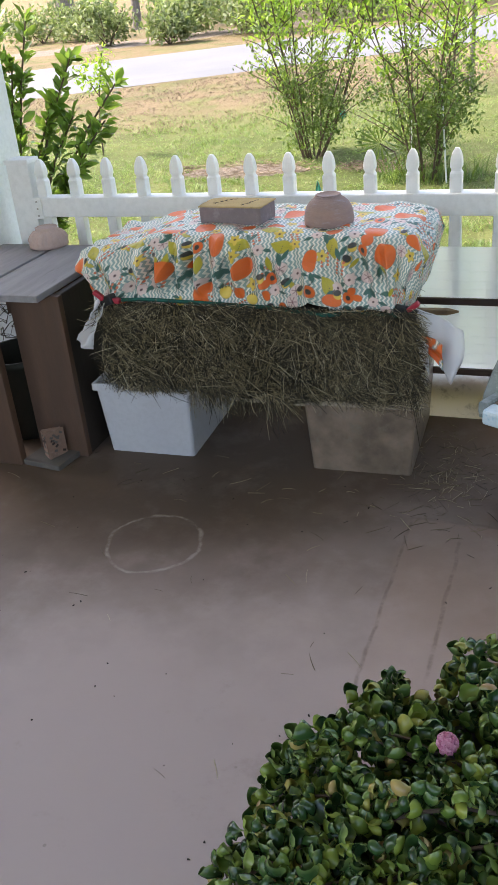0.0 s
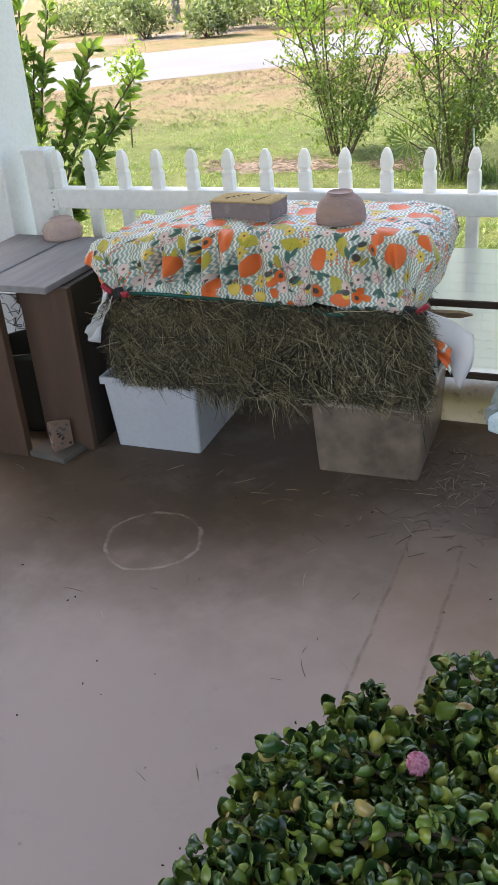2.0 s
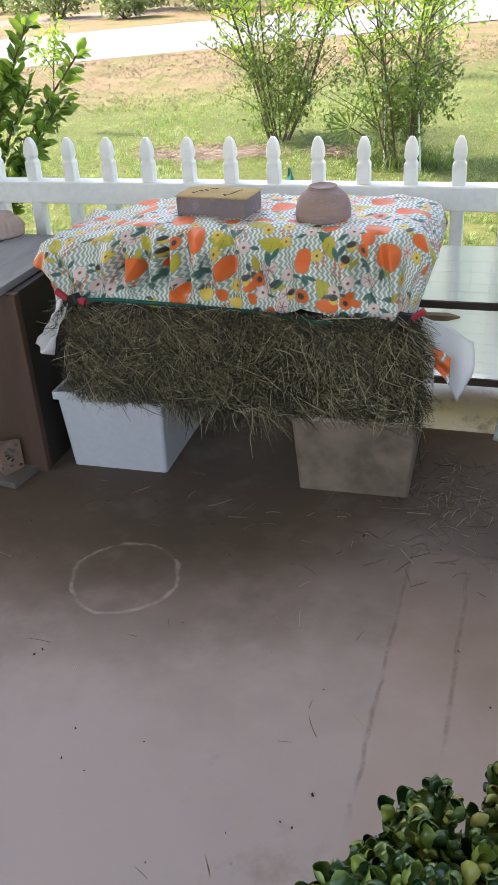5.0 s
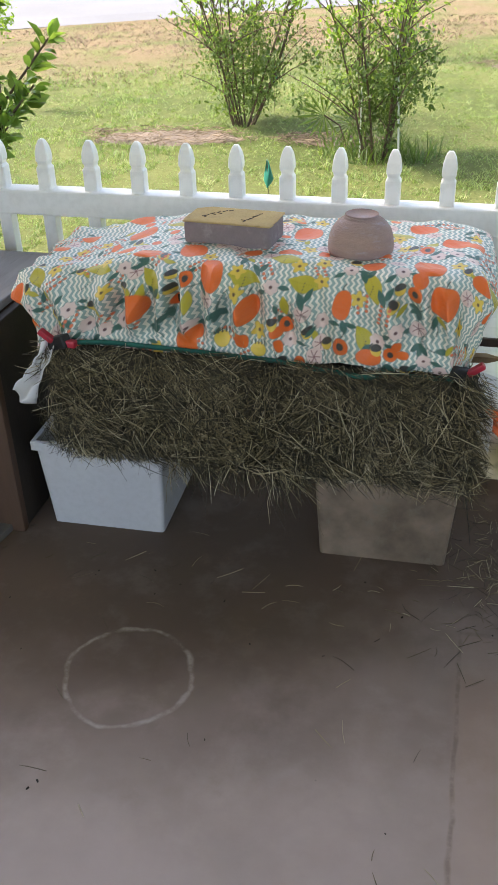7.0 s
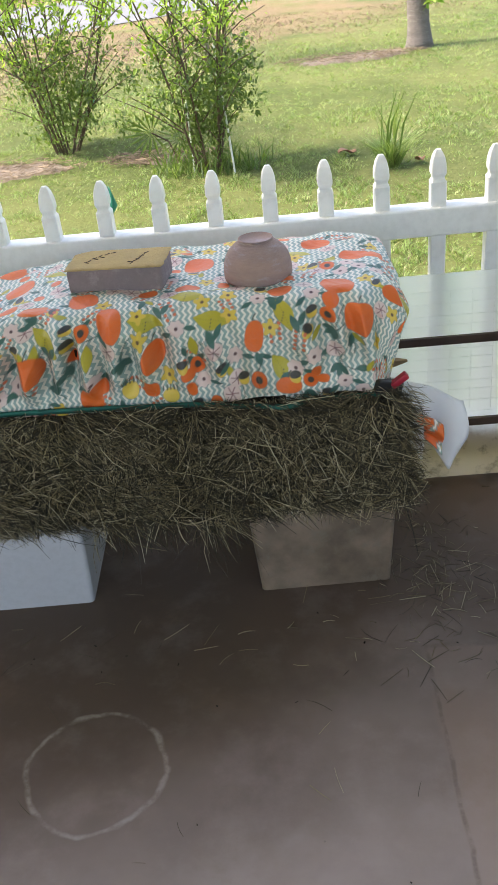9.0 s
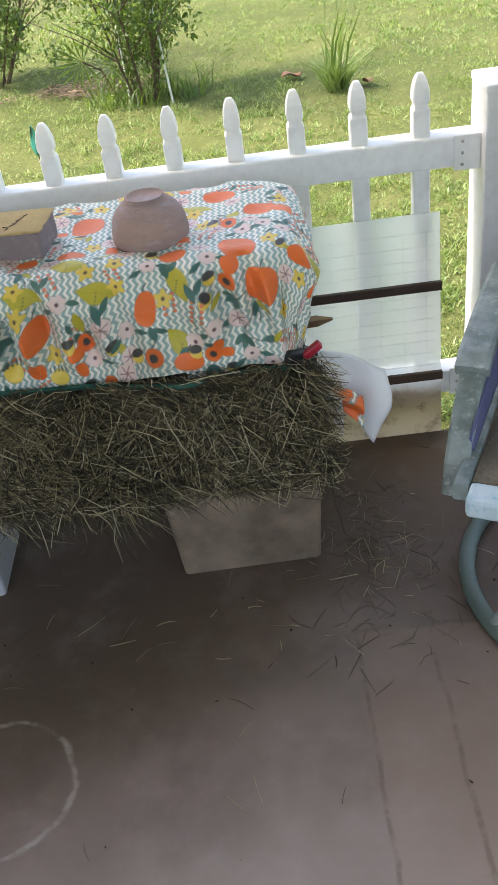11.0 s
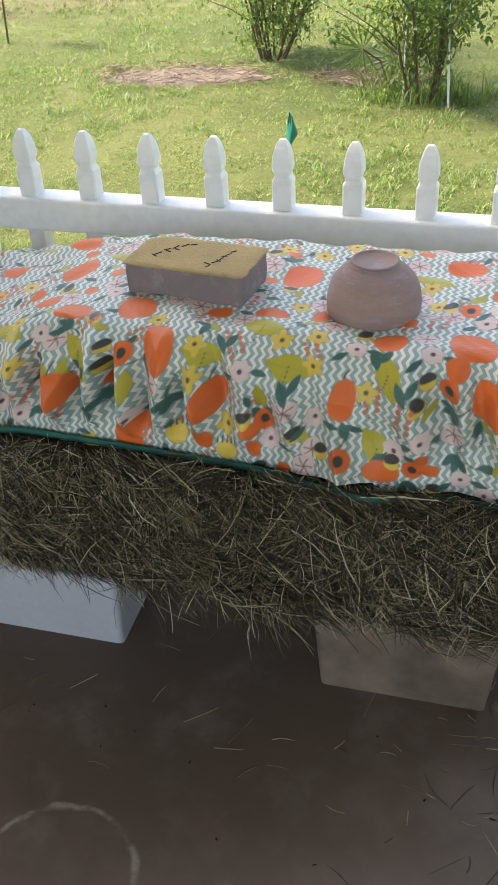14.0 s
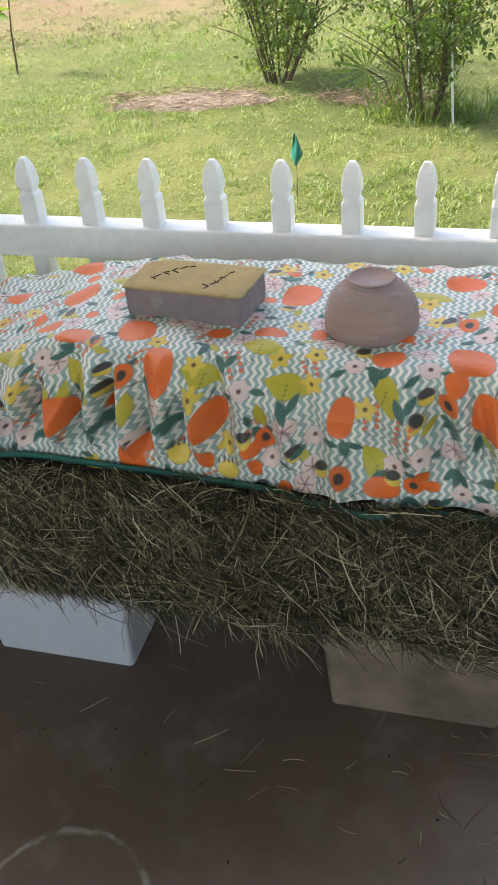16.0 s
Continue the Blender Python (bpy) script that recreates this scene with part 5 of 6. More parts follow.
# ---------------------------------------------------------------- patio chair
def build_chair():
    chair = thing("patio_chair", "swivel patio chair with blotchy painted frame and woven sling", "chair", "", (-0.179, 1.971, 0), -25)
    chair.matrix_world = chair.matrix_world @ Matrix.Scale(1.08, 4)
    W, D = 0.5, 0.5

    def bar(name, pts, w, h, material, label=""):
        bm = bmesh.new()
        pts = [Vector(p) for p in pts]
        rings = []
        for i, p in enumerate(pts):
            d = (pts[min(i + 1, len(pts) - 1)] - pts[max(i - 1, 0)]).normalized()
            side = Vector((1, 0, 0))
            up = side.cross(d).normalized()
            c = 0.25
            rings.append([bm.verts.new(p + side * (a * w / 2) + up * (b * h / 2)) for a, b in ((1, 1 - c), (1 - c, 1), (c - 1, 1), (-1, 1 - c), (-1, c - 1), (c - 1, -1), (1 - c, -1), (1, c - 1))])
        for a, b in zip(rings, rings[1:]):
            for k in range(8):
                bm.faces.new((a[k], a[(k + 1) % 8], b[(k + 1) % 8], b[k]))
        bm.faces.new(rings[0][::-1]), bm.faces.new(rings[-1])
        bmesh.ops.recalc_face_normals(bm, faces=bm.faces)
        return part(name, bm, material, chair, label)
    for x in (-0.035, W + 0.035):
        bar("armrest", [(x, 0.185, 0.466), (x, 0.21, 0.478), (x, 0.3, 0.488), (x, 0.42, 0.493), (x, 0.52, 0.49)], 0.056, 0.026, CHAIR_PAINT)
        bar("arm_support", [(x, 0.215, 0.464), (x, 0.165, 0.435), (x, 0.12, 0.395), (x, 0.085, 0.35), (x, 0.07, 0.3)], 0.04, 0.026, CHAIR_PAINT)
        bar("side_rail", [(x + (0.02 if x < 0 else -0.02), 0.01, 0.355), (x + (0.02 if x < 0 else -0.02), 0.3, 0.34), (x + (0.02 if x < 0 else -0.02), D, 0.335)], 0.024, 0.03, CHAIR_PAINT)
        bar("back_post", [(x + (0.02 if x < 0 else -0.02), D, 0.32), (x + (0.02 if x < 0 else -0.02), D + 0.08, 0.6), (x + (0.02 if x < 0 else -0.02), D + 0.17, 0.93)], 0.026, 0.03, CHAIR_PAINT)
    part("front_rail", boxed(-0.002, W + 0.002, -0.02, 0.028, 0.33, 0.368, 0.008), CHAIR_WHITE, chair, "pale rail with blue brush strokes")
    part("seat", sheet(lambda u, v: (W * u, 0.03 + (D - 0.03) * v, 0.362 - 0.03 * math.sin(math.pi * v) * math.sin(math.pi * u) - 0.02 * v), 12, 12), SLING_TAN, chair, "woven tan seat sling", True)
    part("side_flap", sheet(lambda u, v: (-0.012 - 0.006 * math.sin(3 * v), 0.1 + 0.42 * u, 0.37 + 0.15 * v * (0.3 + 0.7 * u)), 8, 6), SLING_BLUE, chair, "blue violet cloth", True)
    part("backrest", sheet(lambda u, v: (W * u, D + 0.005 + 0.17 * v + 0.03 * math.sin(math.pi * u) * math.sin(math.pi * v), 0.35 + 0.57 * v), 12, 12), SLING_BLUE, chair, "blue violet back sling", True)
    for ob in list(chair.children):
        if ob.name.split(".")[0] in ("seat", "side_flap", "backrest"):
            thicken(ob, 0.004)
    bm = bmesh.new()
    n = 56
    tube(bm, [(W / 2 + 0.29 * math.cos(2 * math.pi * k / n), 0.26 + 0.29 * math.sin(2 * math.pi * k / n), 0.016) for k in range(n + 1)], 0.016, 10)
    part("base_ring", bm, RING_PAINT, chair, "grey green tubular base ring", True)
    part("swivel_post", lathe([(0.03, 0.0, 0), (0.03, 0.29, 0), (0.09, 0.31, 0)], 20), CHAIR_PAINT, chair).matrix_local = pose(W / 2, 0.26, 0.0)
    for k in range(4):
        a = radians(45 + 90 * k)
        c = Vector((W / 2, 0.26, 0))
        part("base_leg", tube(bmesh.new(), [c + Vector((0.29 * math.cos(a), 0.29 * math.sin(a), 0.02)), c + Vector((0.15 * math.cos(a), 0.15 * math.sin(a), 0.12)), c + Vector((0, 0, 0.2))], 0.014, 8), CHAIR_PAINT, chair)


# ---------------------------------------------------------------- potted plant with curled waxy leaves
def curled_leaf(seed):
    """One thick leaf, folded along its rib and curled back on itself."""
    rg = random.Random(seed)
    fold, curl, twist, wave = rg.uniform(1.3, 2.5), rg.uniform(0.9, 2.8), rg.uniform(-0.9, 0.9), rg.uniform(0, 6)

    def at(u, v):
        w = 0.021 * math.sin(math.pi * (0.06 + 0.82 * u)) ** 0.55
        a = (v - 0.5) * 2
        y = 0.046 * math.sin(curl * u) / curl
        z = 0.046 * (1 - math.cos(curl * u)) / curl
        x = w * math.sin(fold * a) / fold * 1.5
        lift = w * (1 - math.cos(fold * a)) / fold * 1.7 + 0.0025 * a * a * math.sin(8 * u + wave)
        nz, ny = math.cos(curl * u), -math.sin(curl * u)
        x = x + twist * z * 0.5
        return (x, y + lift * ny, z + lift * nz)
    bm = sheet(at, 6, 6)
    rim = bm.verts.layers.float_color.new("rim")
    for k, v in enumerate(bm.verts):
        i, j = divmod(k, 7)
        e = max(abs(j - 3) / 3, 0.8 if i == 6 else 0.0) ** 4
        v[rim] = (e, e, e, 1)
    return bm


def build_plant():
    plant = thing("potted_plant", "bushy waxy plant with curled dark green leaves in a grey pot", "plant")
    c = Vector((0.065, 0.715, 0))
    pot = part("pot", lathe([(0.2, 0, 0), (0.21, 0.01, 0), (0.275, 0.33, 0), (0.295, 0.335, 0), (0.3, 0.372, 0), (0.285, 0.378, 0), (0.268, 0.36, 0), (0.262, 0.32, 0)], 48), POT, plant, smooth=True)
    pot.matrix_local = Matrix.Translation(c)
    soil = part("soil", lathe([(0.266, 0.3, 0), (0.24, 0.335, 0), (0.12, 0.35, 0)], 32), SOIL, plant)
    soil.matrix_local = Matrix.Translation(c)
    rg = random.Random(21)
    meshes = []
    for k in range(8):
        bm = curled_leaf(k)
        bmesh.ops.recalc_face_normals(bm, faces=bm.faces)
        meshes.append(mesh_of(bm, "leaf", WAX_PIECE, True))
    spots = []
    for k in range(225):
        a = rg.uniform(0, 2 * math.pi)
        r0, r1 = rg.uniform(0.0, 0.28), rg.uniform(0.29, 0.435)
        side = math.cos(a) < 0.2
        hang = rg.uniform(0.05, 0.34) if rg.random() < (0.75 if side else 0.35) else 0
        r1 = rg.uniform(0.355, 0.445) if hang and side else r1
        bend = rg.uniform(-0.9, 0.9)
        lift = rg.uniform(-0.045, 0.03)
        path = []
        for j in range(26):
            u = j / 25
            r = r0 + (r1 - r0) * min(1, u * 1.25)
            th = a + bend * u * (0.5 if r0 > 0.1 else 1)
            z = 0.38 + 0.058 * (1 - (r / 0.44) ** 2) + lift + 0.02 * math.sin(7 * u + k)
            if r > 0.31:
                z -= ((r - 0.31) / 0.13) ** 2 * 0.05
            z -= hang * max(0, u - 0.78) / 0.22
            r += 0.16 * hang * side * max(0, u - 0.78) / 0.22
            path.append(c + Vector((r * math.cos(th), r * math.sin(th), z)))
        if k % 3 == 0:
            part("vine", tube(bmesh.new(), path[::3] + [path[-1]], 0.0028, 5, 0.6), TWIG, plant)
        for j in range(len(path) - 1):
            d = (path[j + 1] - path[j])
            steps = max(1, round(d.length / 0.0092))
            for q in range(steps):
                p = path[j] + d * (q / steps)
                spots.append((p, d.normalized(), rg.uniform(0.5, 0.8)))
    rg.shuffle(spots)
    # leaves that face the walk are parts of their own, the rest are one piece
    front = [s for s in spots if s[0].x < 0.1 and s[0].z > 0.3][:300]
    chosen = {id(s) for s in front}
    V, F, R, base = [], [], [], 0
    rims = [np.array([d.color[:] for d in me.color_attributes["rim"].data]) for me in meshes]
    raw = [(np.array([v.co[:] for v in me.vertices]), np.array([p.vertices[:] for p in me.polygons])) for me in meshes]
    for s in spots:
        p, d, size = s
        spin = Matrix.Rotation(rg.uniform(0, 2 * math.pi), 4, d)
        out = (spin @ Vector((0, 0, 1)))
        out = (out - d * out.dot(d)).normalized() if abs(out.dot(d)) < 0.99 else Vector((1, 0, 0))
        up = (out + Vector((0, 0, 0.55))).normalized()
        fwd = (d * rg.uniform(-0.2, 0.7) + out * 0.75 + Vector((0, 0, 0.3)) + Vector((rg.uniform(-0.4, 0.4), rg.uniform(-0.4, 0.4), rg.uniform(-0.3, 0.3)))).normalized()
        m = Matrix.Translation(p + up * 0.004) @ fwd.to_track_quat("Y", "Z").to_matrix().to_4x4() @ Matrix.Rotation(rg.gauss(0, 0.8), 4, "Y") @ Matrix.Scale(size, 4)
        k = rg.randrange(8)
        if id(s) in chosen:
            ob = new("leaf", meshes[k])
            ob.parent = plant
            ob.matrix_world = m
        else:
            v, f = raw[k]
            mm = np.array(m)
            V.append(v @ mm[:3, :3].T + mm[:3, 3])
            F.append(f + base)
            R.append(rims[k])
            base += len(v)
    me = array_mesh("foliage", np.concatenate(V), np.concatenate(F), WAX_REST, True)
    me.color_attributes.new("rim", "FLOAT_COLOR", "POINT").data.foreach_set("color", np.concatenate(R).ravel())
    rest = new("foliage", me)
    rest.parent = plant
    tagged(rest, "dense curled waxy leaves", kind="stuff")
    # pink flower ball
    bm = bmesh.new()
    rr = random.Random(4)
    bmesh.ops.create_icosphere(bm, subdivisions=2, radius=0.011, matrix=Matrix.Translation((-0.106, 0.823, 0.474)))
    for k in range(120):
        d = Vector((rr.gauss(0, 1), rr.gauss(0, 1), rr.gauss(0.5, 0.8))).normalized()
        q = bmesh.ops.create_icosphere(bm, subdivisions=1, radius=0.003, matrix=Matrix.Translation(Vector((-0.106, 0.823, 0.474)) + d * 0.013))
    part("flower", bm, PINK, plant, "small pink flower cluster")



# ---------------------------------------------------------------- garden
def on_ground(p):
    p = p.copy()
    p[:, 2] = ground_z(p[:, 0], p[:, 1]) + p[:, 2]
    return p


def build_grass():
    rng = np.random.default_rng(8)
    n = 400000
    y = 2.85 + 11.0 * rng.uniform(0, 1, n) ** 1.75
    x = rng.uniform(-1, 1, n) * (0.42 * y + 0.7) - 0.27 * y + 0.25
    base = on_ground(np.stack([x, y, np.full(n, -0.006)], 1))
    patch = np.array([noise.noise((a * 1.6, b * 1.6, 2.0)) for a, b in zip(x, y)])
    tuft = np.array([noise.noise((a * 6.5, b * 5.0, 4.0)) + 1.0 * noise.noise((a * 19, b * 15, 9.0)) for a, b in zip(x, y)])
    keep = rng.uniform(0, 1, n) < 0.52 + patch * 0.5 + tuft * 1.5
    for cx, cy, rx, ry in ((-2.45, 6.45, 0.62, 0.25), (-1.35, 6.45, 0.34, 0.17), (0.2, 9.68, 0.6, 0.2)):
        keep &= ((x - cx) / rx) ** 2 + ((y - cy) / ry) ** 2 > rng.uniform(0.2, 1.2, n)
    across = -0.57 * x + 0.82 * y
    keep &= across < 13.5
    base, across, patch, tuft = base[keep], across[keep], patch[keep], tuft[keep]
    m = len(base)
    tall = rng.uniform(0.008, 0.022, m) * (1 + 0.4 * np.clip(patch, -1, 1) + 1.1 * np.clip(tuft, -0.5, 0.9))
    wide = rng.uniform(0.0026, 0.0055, m) * (1 + 0.06 * base[:, 1])
    dry = rng.uniform(0, 1, m) < np.clip((across - 8.3) / 3.0, 0.015, 0.9)
    for sel, mat, name, label in ((~dry, GRASS, "grass", "short bright green lawn grass"), (dry, DRY, "dry_grass", "dry tan grass along the road")):
        V, F = blades(base[sel], tall[sel], wide[sel], 1.0, rng)
        tagged(new(name, array_mesh(name, V, F, mat)), label, "grass", kind="stuff")
    # low broad leaves among the blades
    n = 80000
    y = 2.85 + 6.0 * rng.uniform(0, 1, n) ** 1.5
    x = rng.uniform(-1, 1, n) * (0.42 * y + 0.7) - 0.27 * y + 0.25
    clump = np.array([noise.noise((a * 3.3, b * 3.3, 6.0)) + 0.5 * noise.noise((a * 10, b * 9, 1.0)) for a, b in zip(x, y)])
    keep = (clump > rng.uniform(-0.35, 0.4, n)) & (((x + 2.45) / 0.6) ** 2 + ((y - 6.45) / 0.25) ** 2 > 1)
    p = on_ground(np.stack([x, y, rng.uniform(0.004, 0.03, n)], 1))[keep]
    V, F = leaf_cloud(p, rng.normal(0, 1, (len(p), 3)) * np.array([1, 1, 0.35]), rng.uniform(0.007, 0.015, len(p)), 0.6, rng)
    tagged(new("lawn_weeds", array_mesh("lawn_weeds", V, F, CLOVER)), "low broad-leaved weeds growing through the lawn", "weeds", kind="stuff")
    # litter on the bare patches
    n = 1500
    c = rng.integers(0, 3, n)
    ctr = np.array([(-2.45, 6.45), (-1.35, 6.45), (0.2, 9.68)])[c]
    rad = np.array([(0.6, 0.24), (0.36, 0.16), (0.65, 0.2)])[c]
    r, a = np.sqrt(rng.uniform(0, 1.15, n)), rng.uniform(0, 6.28, n)
    p = np.stack([ctr[:, 0] + rad[:, 0] * r * np.cos(a), ctr[:, 1] + rad[:, 1] * r * np.sin(a), np.full(n, 0.03)], 1)
    d = np.stack([rng.normal(0, 1, n), rng.normal(0, 1, n), rng.normal(0, 0.12, n)], 1)
    V, F = strands(on_ground(p), d, rng.uniform(0.03, 0.1, n), rng.uniform(0.002, 0.006, n), 0.3, rng)
    tagged(new("leaf_litter", array_mesh("leaf_litter", V, F, DRY)), "dry stalks and litter on the bare soil", "litter", kind="stuff")


def build_shrub(x, y, h, spread, seed, stems, leaves, label, lime_from=0.9):
    g = float(ground_z(x, y))
    bush = thing("shrub", label, "shrub", "young shrubs in the lawn", (x, y, g))
    rng = np.random.default_rng(seed)
    lines = []
    for k in range(stems):
        a, out = 2 * math.pi * k / stems + rng.uniform(-0.4, 0.4), spread * rng.uniform(0.3, 1.0)
        hh = h * rng.uniform(0.7, 1.0)
        pts = []
        for j in range(9):
            u = j / 8
            w = 0.05 * math.sin(5 * u + k)
            pts.append(Vector((math.cos(a) * (0.06 + out * u ** 0.9) + w * 0.4, math.sin(a) * (0.06 + out * u ** 0.9) + w * 0.3, hh * u)))
        bm = tube(bmesh.new(), pts, 0.0075, 5, 0.35)
        lines.append(pts)
        for q in range(11):
            u = rng.uniform(0.12, 0.98)
            i = min(7, int(u * 8))
            st = pts[i].lerp(pts[i + 1], u * 8 - i)
            b = rng.uniform(0, 6.28)
            ln = rng.uniform(0.12, 0.38) * (1.15 - 0.5 * u) * (0.7 + spread)
            en = st + Vector((math.cos(b) * ln, math.sin(b) * ln, ln * rng.uniform(0.3, 1.1)))
            mid = st.lerp(en, 0.5) + Vector((0, 0, 0.02))
            tube(bm, [st, mid, en], 0.0045, 4, 0.4)
            lines.append([st, mid, en])
        part("stem", bm, TWIG, bush)
    seg = [(a, b) for ln in lines for a, b in zip(ln, ln[1:])]
    wts = np.array([(b - a).length for a, b in seg])
    A, B = np.array([a[:] for a, b in seg]), np.array([b[:] for a, b in seg])
    pick = rng.choice(len(seg), leaves, p=wts / wts.sum())
    u = rng.uniform(0, 1, (leaves, 1))
    p = A[pick] * (1 - u) + B[pick] * u + rng.normal(0, 0.03, (leaves, 3))
    low = rng.uniform(0, 1, leaves) < 0.34
    k = int(low.sum())
    tuft = rng.normal(0, 1, (26, 3)) * np.array([0.17, 0.17, 0.18]) + np.array([0, 0, 0.38])
    p[low] = tuft[rng.integers(0, 26, k)] + rng.normal(0, 0.05, (k, 3))
    p = p[p[:, 2] > 0.05]
    d = (B - A)[pick][:len(p)] * 3 + rng.normal(0, 0.5, (len(p), 3)) + np.array([0, 0, 0.15])
    size = rng.uniform(0.016, 0.04, len(p))
    lime = p[:, 2] + rng.normal(0, 0.15, len(p)) > lime_from
    for sel, mat, name, lab in ((~lime, SHRUB_DARK, "crown", "dark green small leaves"), (lime, SHRUB_NEW, "new_growth", "bright lime new leaves")):
        if sel.any():
            V, F = leaf_cloud(p[sel], d[sel], size[sel] * (1.25 if name == "new_growth" else 1), 0.5, rng)
            ob = new(name, array_mesh(name, V, F, mat))
            ob.parent = bush
            tagged(ob, lab)


def build_broad_bush():
    g = float(ground_z(-2.3, 3.3))
    bush = thing("broadleaf_bush", "bush with broad glossy green leaves outside the fence", "bush", "", (-2.42, 3.32, g))
    rng = np.random.default_rng(17)
    P, D = [], []
    tips = [(-1.72, 3.2, 1.06), (-1.78, 3.18, 0.93), (-1.9, 3.2, 0.8), (-1.9, 3.2, 1.16), (-2.0, 3.22, 0.7), (-2.02, 3.2, 1.0), (-2.1, 3.25, 1.3), (-2.18, 3.2, 1.42), (-2.08, 3.3, 0.62), (-2.2, 3.25, 1.15), (-2.33, 3.3, 1.5), (-2.2, 3.2, 0.85), (-2.5, 3.4, 1.3), (-1.93, 3.2, 0.95)]
    o = Vector((-2.42, 3.32, g))
    for k, t in enumerate(tips):
        tip = Vector(t) - o
        mid = Vector((tip.x * 0.45, tip.y * 0.45, tip.z * 0.62))
        pts = [Vector((0.02 * math.cos(k), 0.02 * math.sin(k), 0)), mid.lerp(Vector((0, 0, 0)), 0.5) + Vector((0, 0, 0.05)), mid, mid.lerp(tip, 0.5) + Vector((0, 0, 0.03)), tip]
        part("stem", tube(bmesh.new(), pts, 0.009, 6, 0.35), TWIG, bush)
        axis = (tip - mid).normalized()
        for j in range(64):
            u = rng.uniform(0, 1) ** 0.8
            p = mid.lerp(tip, u) if u > 0.05 else tip
            side = Vector(rng.normal(0, 1, 3))
            side = (side - axis * side.dot(axis)).normalized()
            P.append(p + side * 0.006)
            D.append(axis * rng.uniform(0.3, 1.1) + side * rng.uniform(0.4, 1.0))
    n = len(P)
    V, F = leaf_cloud(np.array([p[:] for p in P]), np.array([d[:] for d in D]), rng.uniform(0.04, 0.078, n), 0.5, rng, 0.18)
    ob = new("crown", array_mesh("crown", V, F, BROAD_LEAF))
    ob.parent = bush


def build_small_plants():
    rng = np.random.default_rng(5)
    # sapling
    g = float(ground_z(-4.1, 7.2))
    sap = thing("sapling", "thin young sapling with a few pale leaves", "sapling", "", (-4.1, 7.2, g))
    pts = [Vector((0, 0, 0)), Vector((0.02, 0, 0.3)), Vector((0.06, 0, 0.55)), Vector((0.14, 0, 0.85))]
    bm = tube(bmesh.new(), pts, 0.008, 5, 0.4)
    side = [Vector((0.06, 0, 0.5)), Vector((-0.05, 0.05, 0.62)), Vector((-0.14, 0.05, 0.72))]
    tube(bm, side, 0.005, 5, 0.4)
    part("stem", bm, TWIG, sap)
    n = 260
    u = rng.uniform(0.45, 1, (n, 1))
    p = np.array(pts[1][:]) * (1 - u) + np.array(pts[3][:]) * u
    p[: n // 3] = np.array(side[0][:]) * (1 - u[: n // 3]) + np.array(side[2][:]) * u[: n // 3]
    p += rng.normal(0, 0.045, (n, 3))
    V, F = leaf_cloud(p, rng.normal(0, 1, (n, 3)), rng.uniform(0.03, 0.06, n), 0.45, rng)
    ob = new("crown", array_mesh("crown", V, F, SHRUB_NEW))
    ob.parent = sap
    # thin staked tree
    g = float(ground_z(-1.21, 10.0))
    tree = thing("young_tree", "slim young tree with dark bark and sparse leaves", "tree", "", (-1.21, 10.0, g))
    part("trunk", tube(bmesh.new(), [(0, 0, 0), (0.01, 0, 0.6), (-0.01, 0, 1.3), (0.0, 0, 2.2)], 0.026, 8, 0.6), BARK, tree)
    n = 900
    p = np.stack([rng.normal(0.05, 0.3, n), rng.normal(0, 0.3, n), rng.uniform(0.25, 2.3, n)], 1)
    p[:, :2] *= (0.35 + 0.4 * p[:, 2:3])
    V, F = leaf_cloud(p, rng.normal(0, 1, (n, 3)), rng.uniform(0.04, 0.08, n), 0.45, rng)
    ob = new("crown", array_mesh("crown", V, F, SHRUB_NEW))
    ob.parent = tree
    # larger trunk
    g = float(ground_z(0.87, 9.98))
    big = thing("tree", "grey barked tree trunk rising from the lawn", "tree", "", (0.87, 9.98, g))
    bm = bmesh.new()
    pts = [(0.0, 0, -0.05), (0, 0, 0.06), (-0.01, 0, 0.2), (-0.03, 0, 0.6), (-0.07, 0, 1.4), (-0.1, 0, 2.6), (-0.12, 0, 4.2)]
    tube(bm, pts, 0.115, 18, 0.75)
    for v in bm.verts:
        k = max(0.0, 0.15 - v.co.z) * 1.6
        v.co.xy *= 1 + k
        v.co += v.co.normalized() * 0.01 * noise.noise(v.co * 14)
    part("trunk", bm, BARK, big, smooth=True)
    bm = bmesh.new()
    for k in range(7):
        a = k * 0.9
        tube(bm, [(-0.1, 0, 3.4 + 0.1 * k), (-0.1 + 0.5 * math.cos(a), 0.5 * math.sin(a), 3.9 + 0.1 * k), (-0.1 + 1.1 * math.cos(a), 1.1 * math.sin(a), 4.5 + 0.1 * k)], 0.03, 6, 0.3)
    part("limb", bm, BARK, big)
    n = 4500
    ctr = rng.normal(0, 1, (60, 3)) * np.array([0.75, 0.75, 0.4]) + np.array([-0.1, 0, 4.7])
    p = ctr[rng.integers(0, 60, n)] + rng.normal(0, 0.17, (n, 3))
    V, F = leaf_cloud(p, rng.normal(0, 1, (n, 3)), rng.uniform(0.06, 0.12, n), 0.5, rng)
    ob = new("crown", array_mesh("crown", V, F, SHRUB_DARK))
    ob.parent = big
    sprig = p[:40] * 0 + np.array([0.08, -0.1, 0.42]) + rng.normal(0, 0.035, (40, 3))
    V, F = leaf_cloud(sprig, rng.normal(0, 1, (40, 3)), rng.uniform(0.05, 0.08, 40), 0.5, rng)
    ob = new("sprout", array_mesh("sprout", V, F, SHRUB_NEW))
    ob.parent = big
    # grassy clump
    g = float(ground_z(-0.1, 5.95))
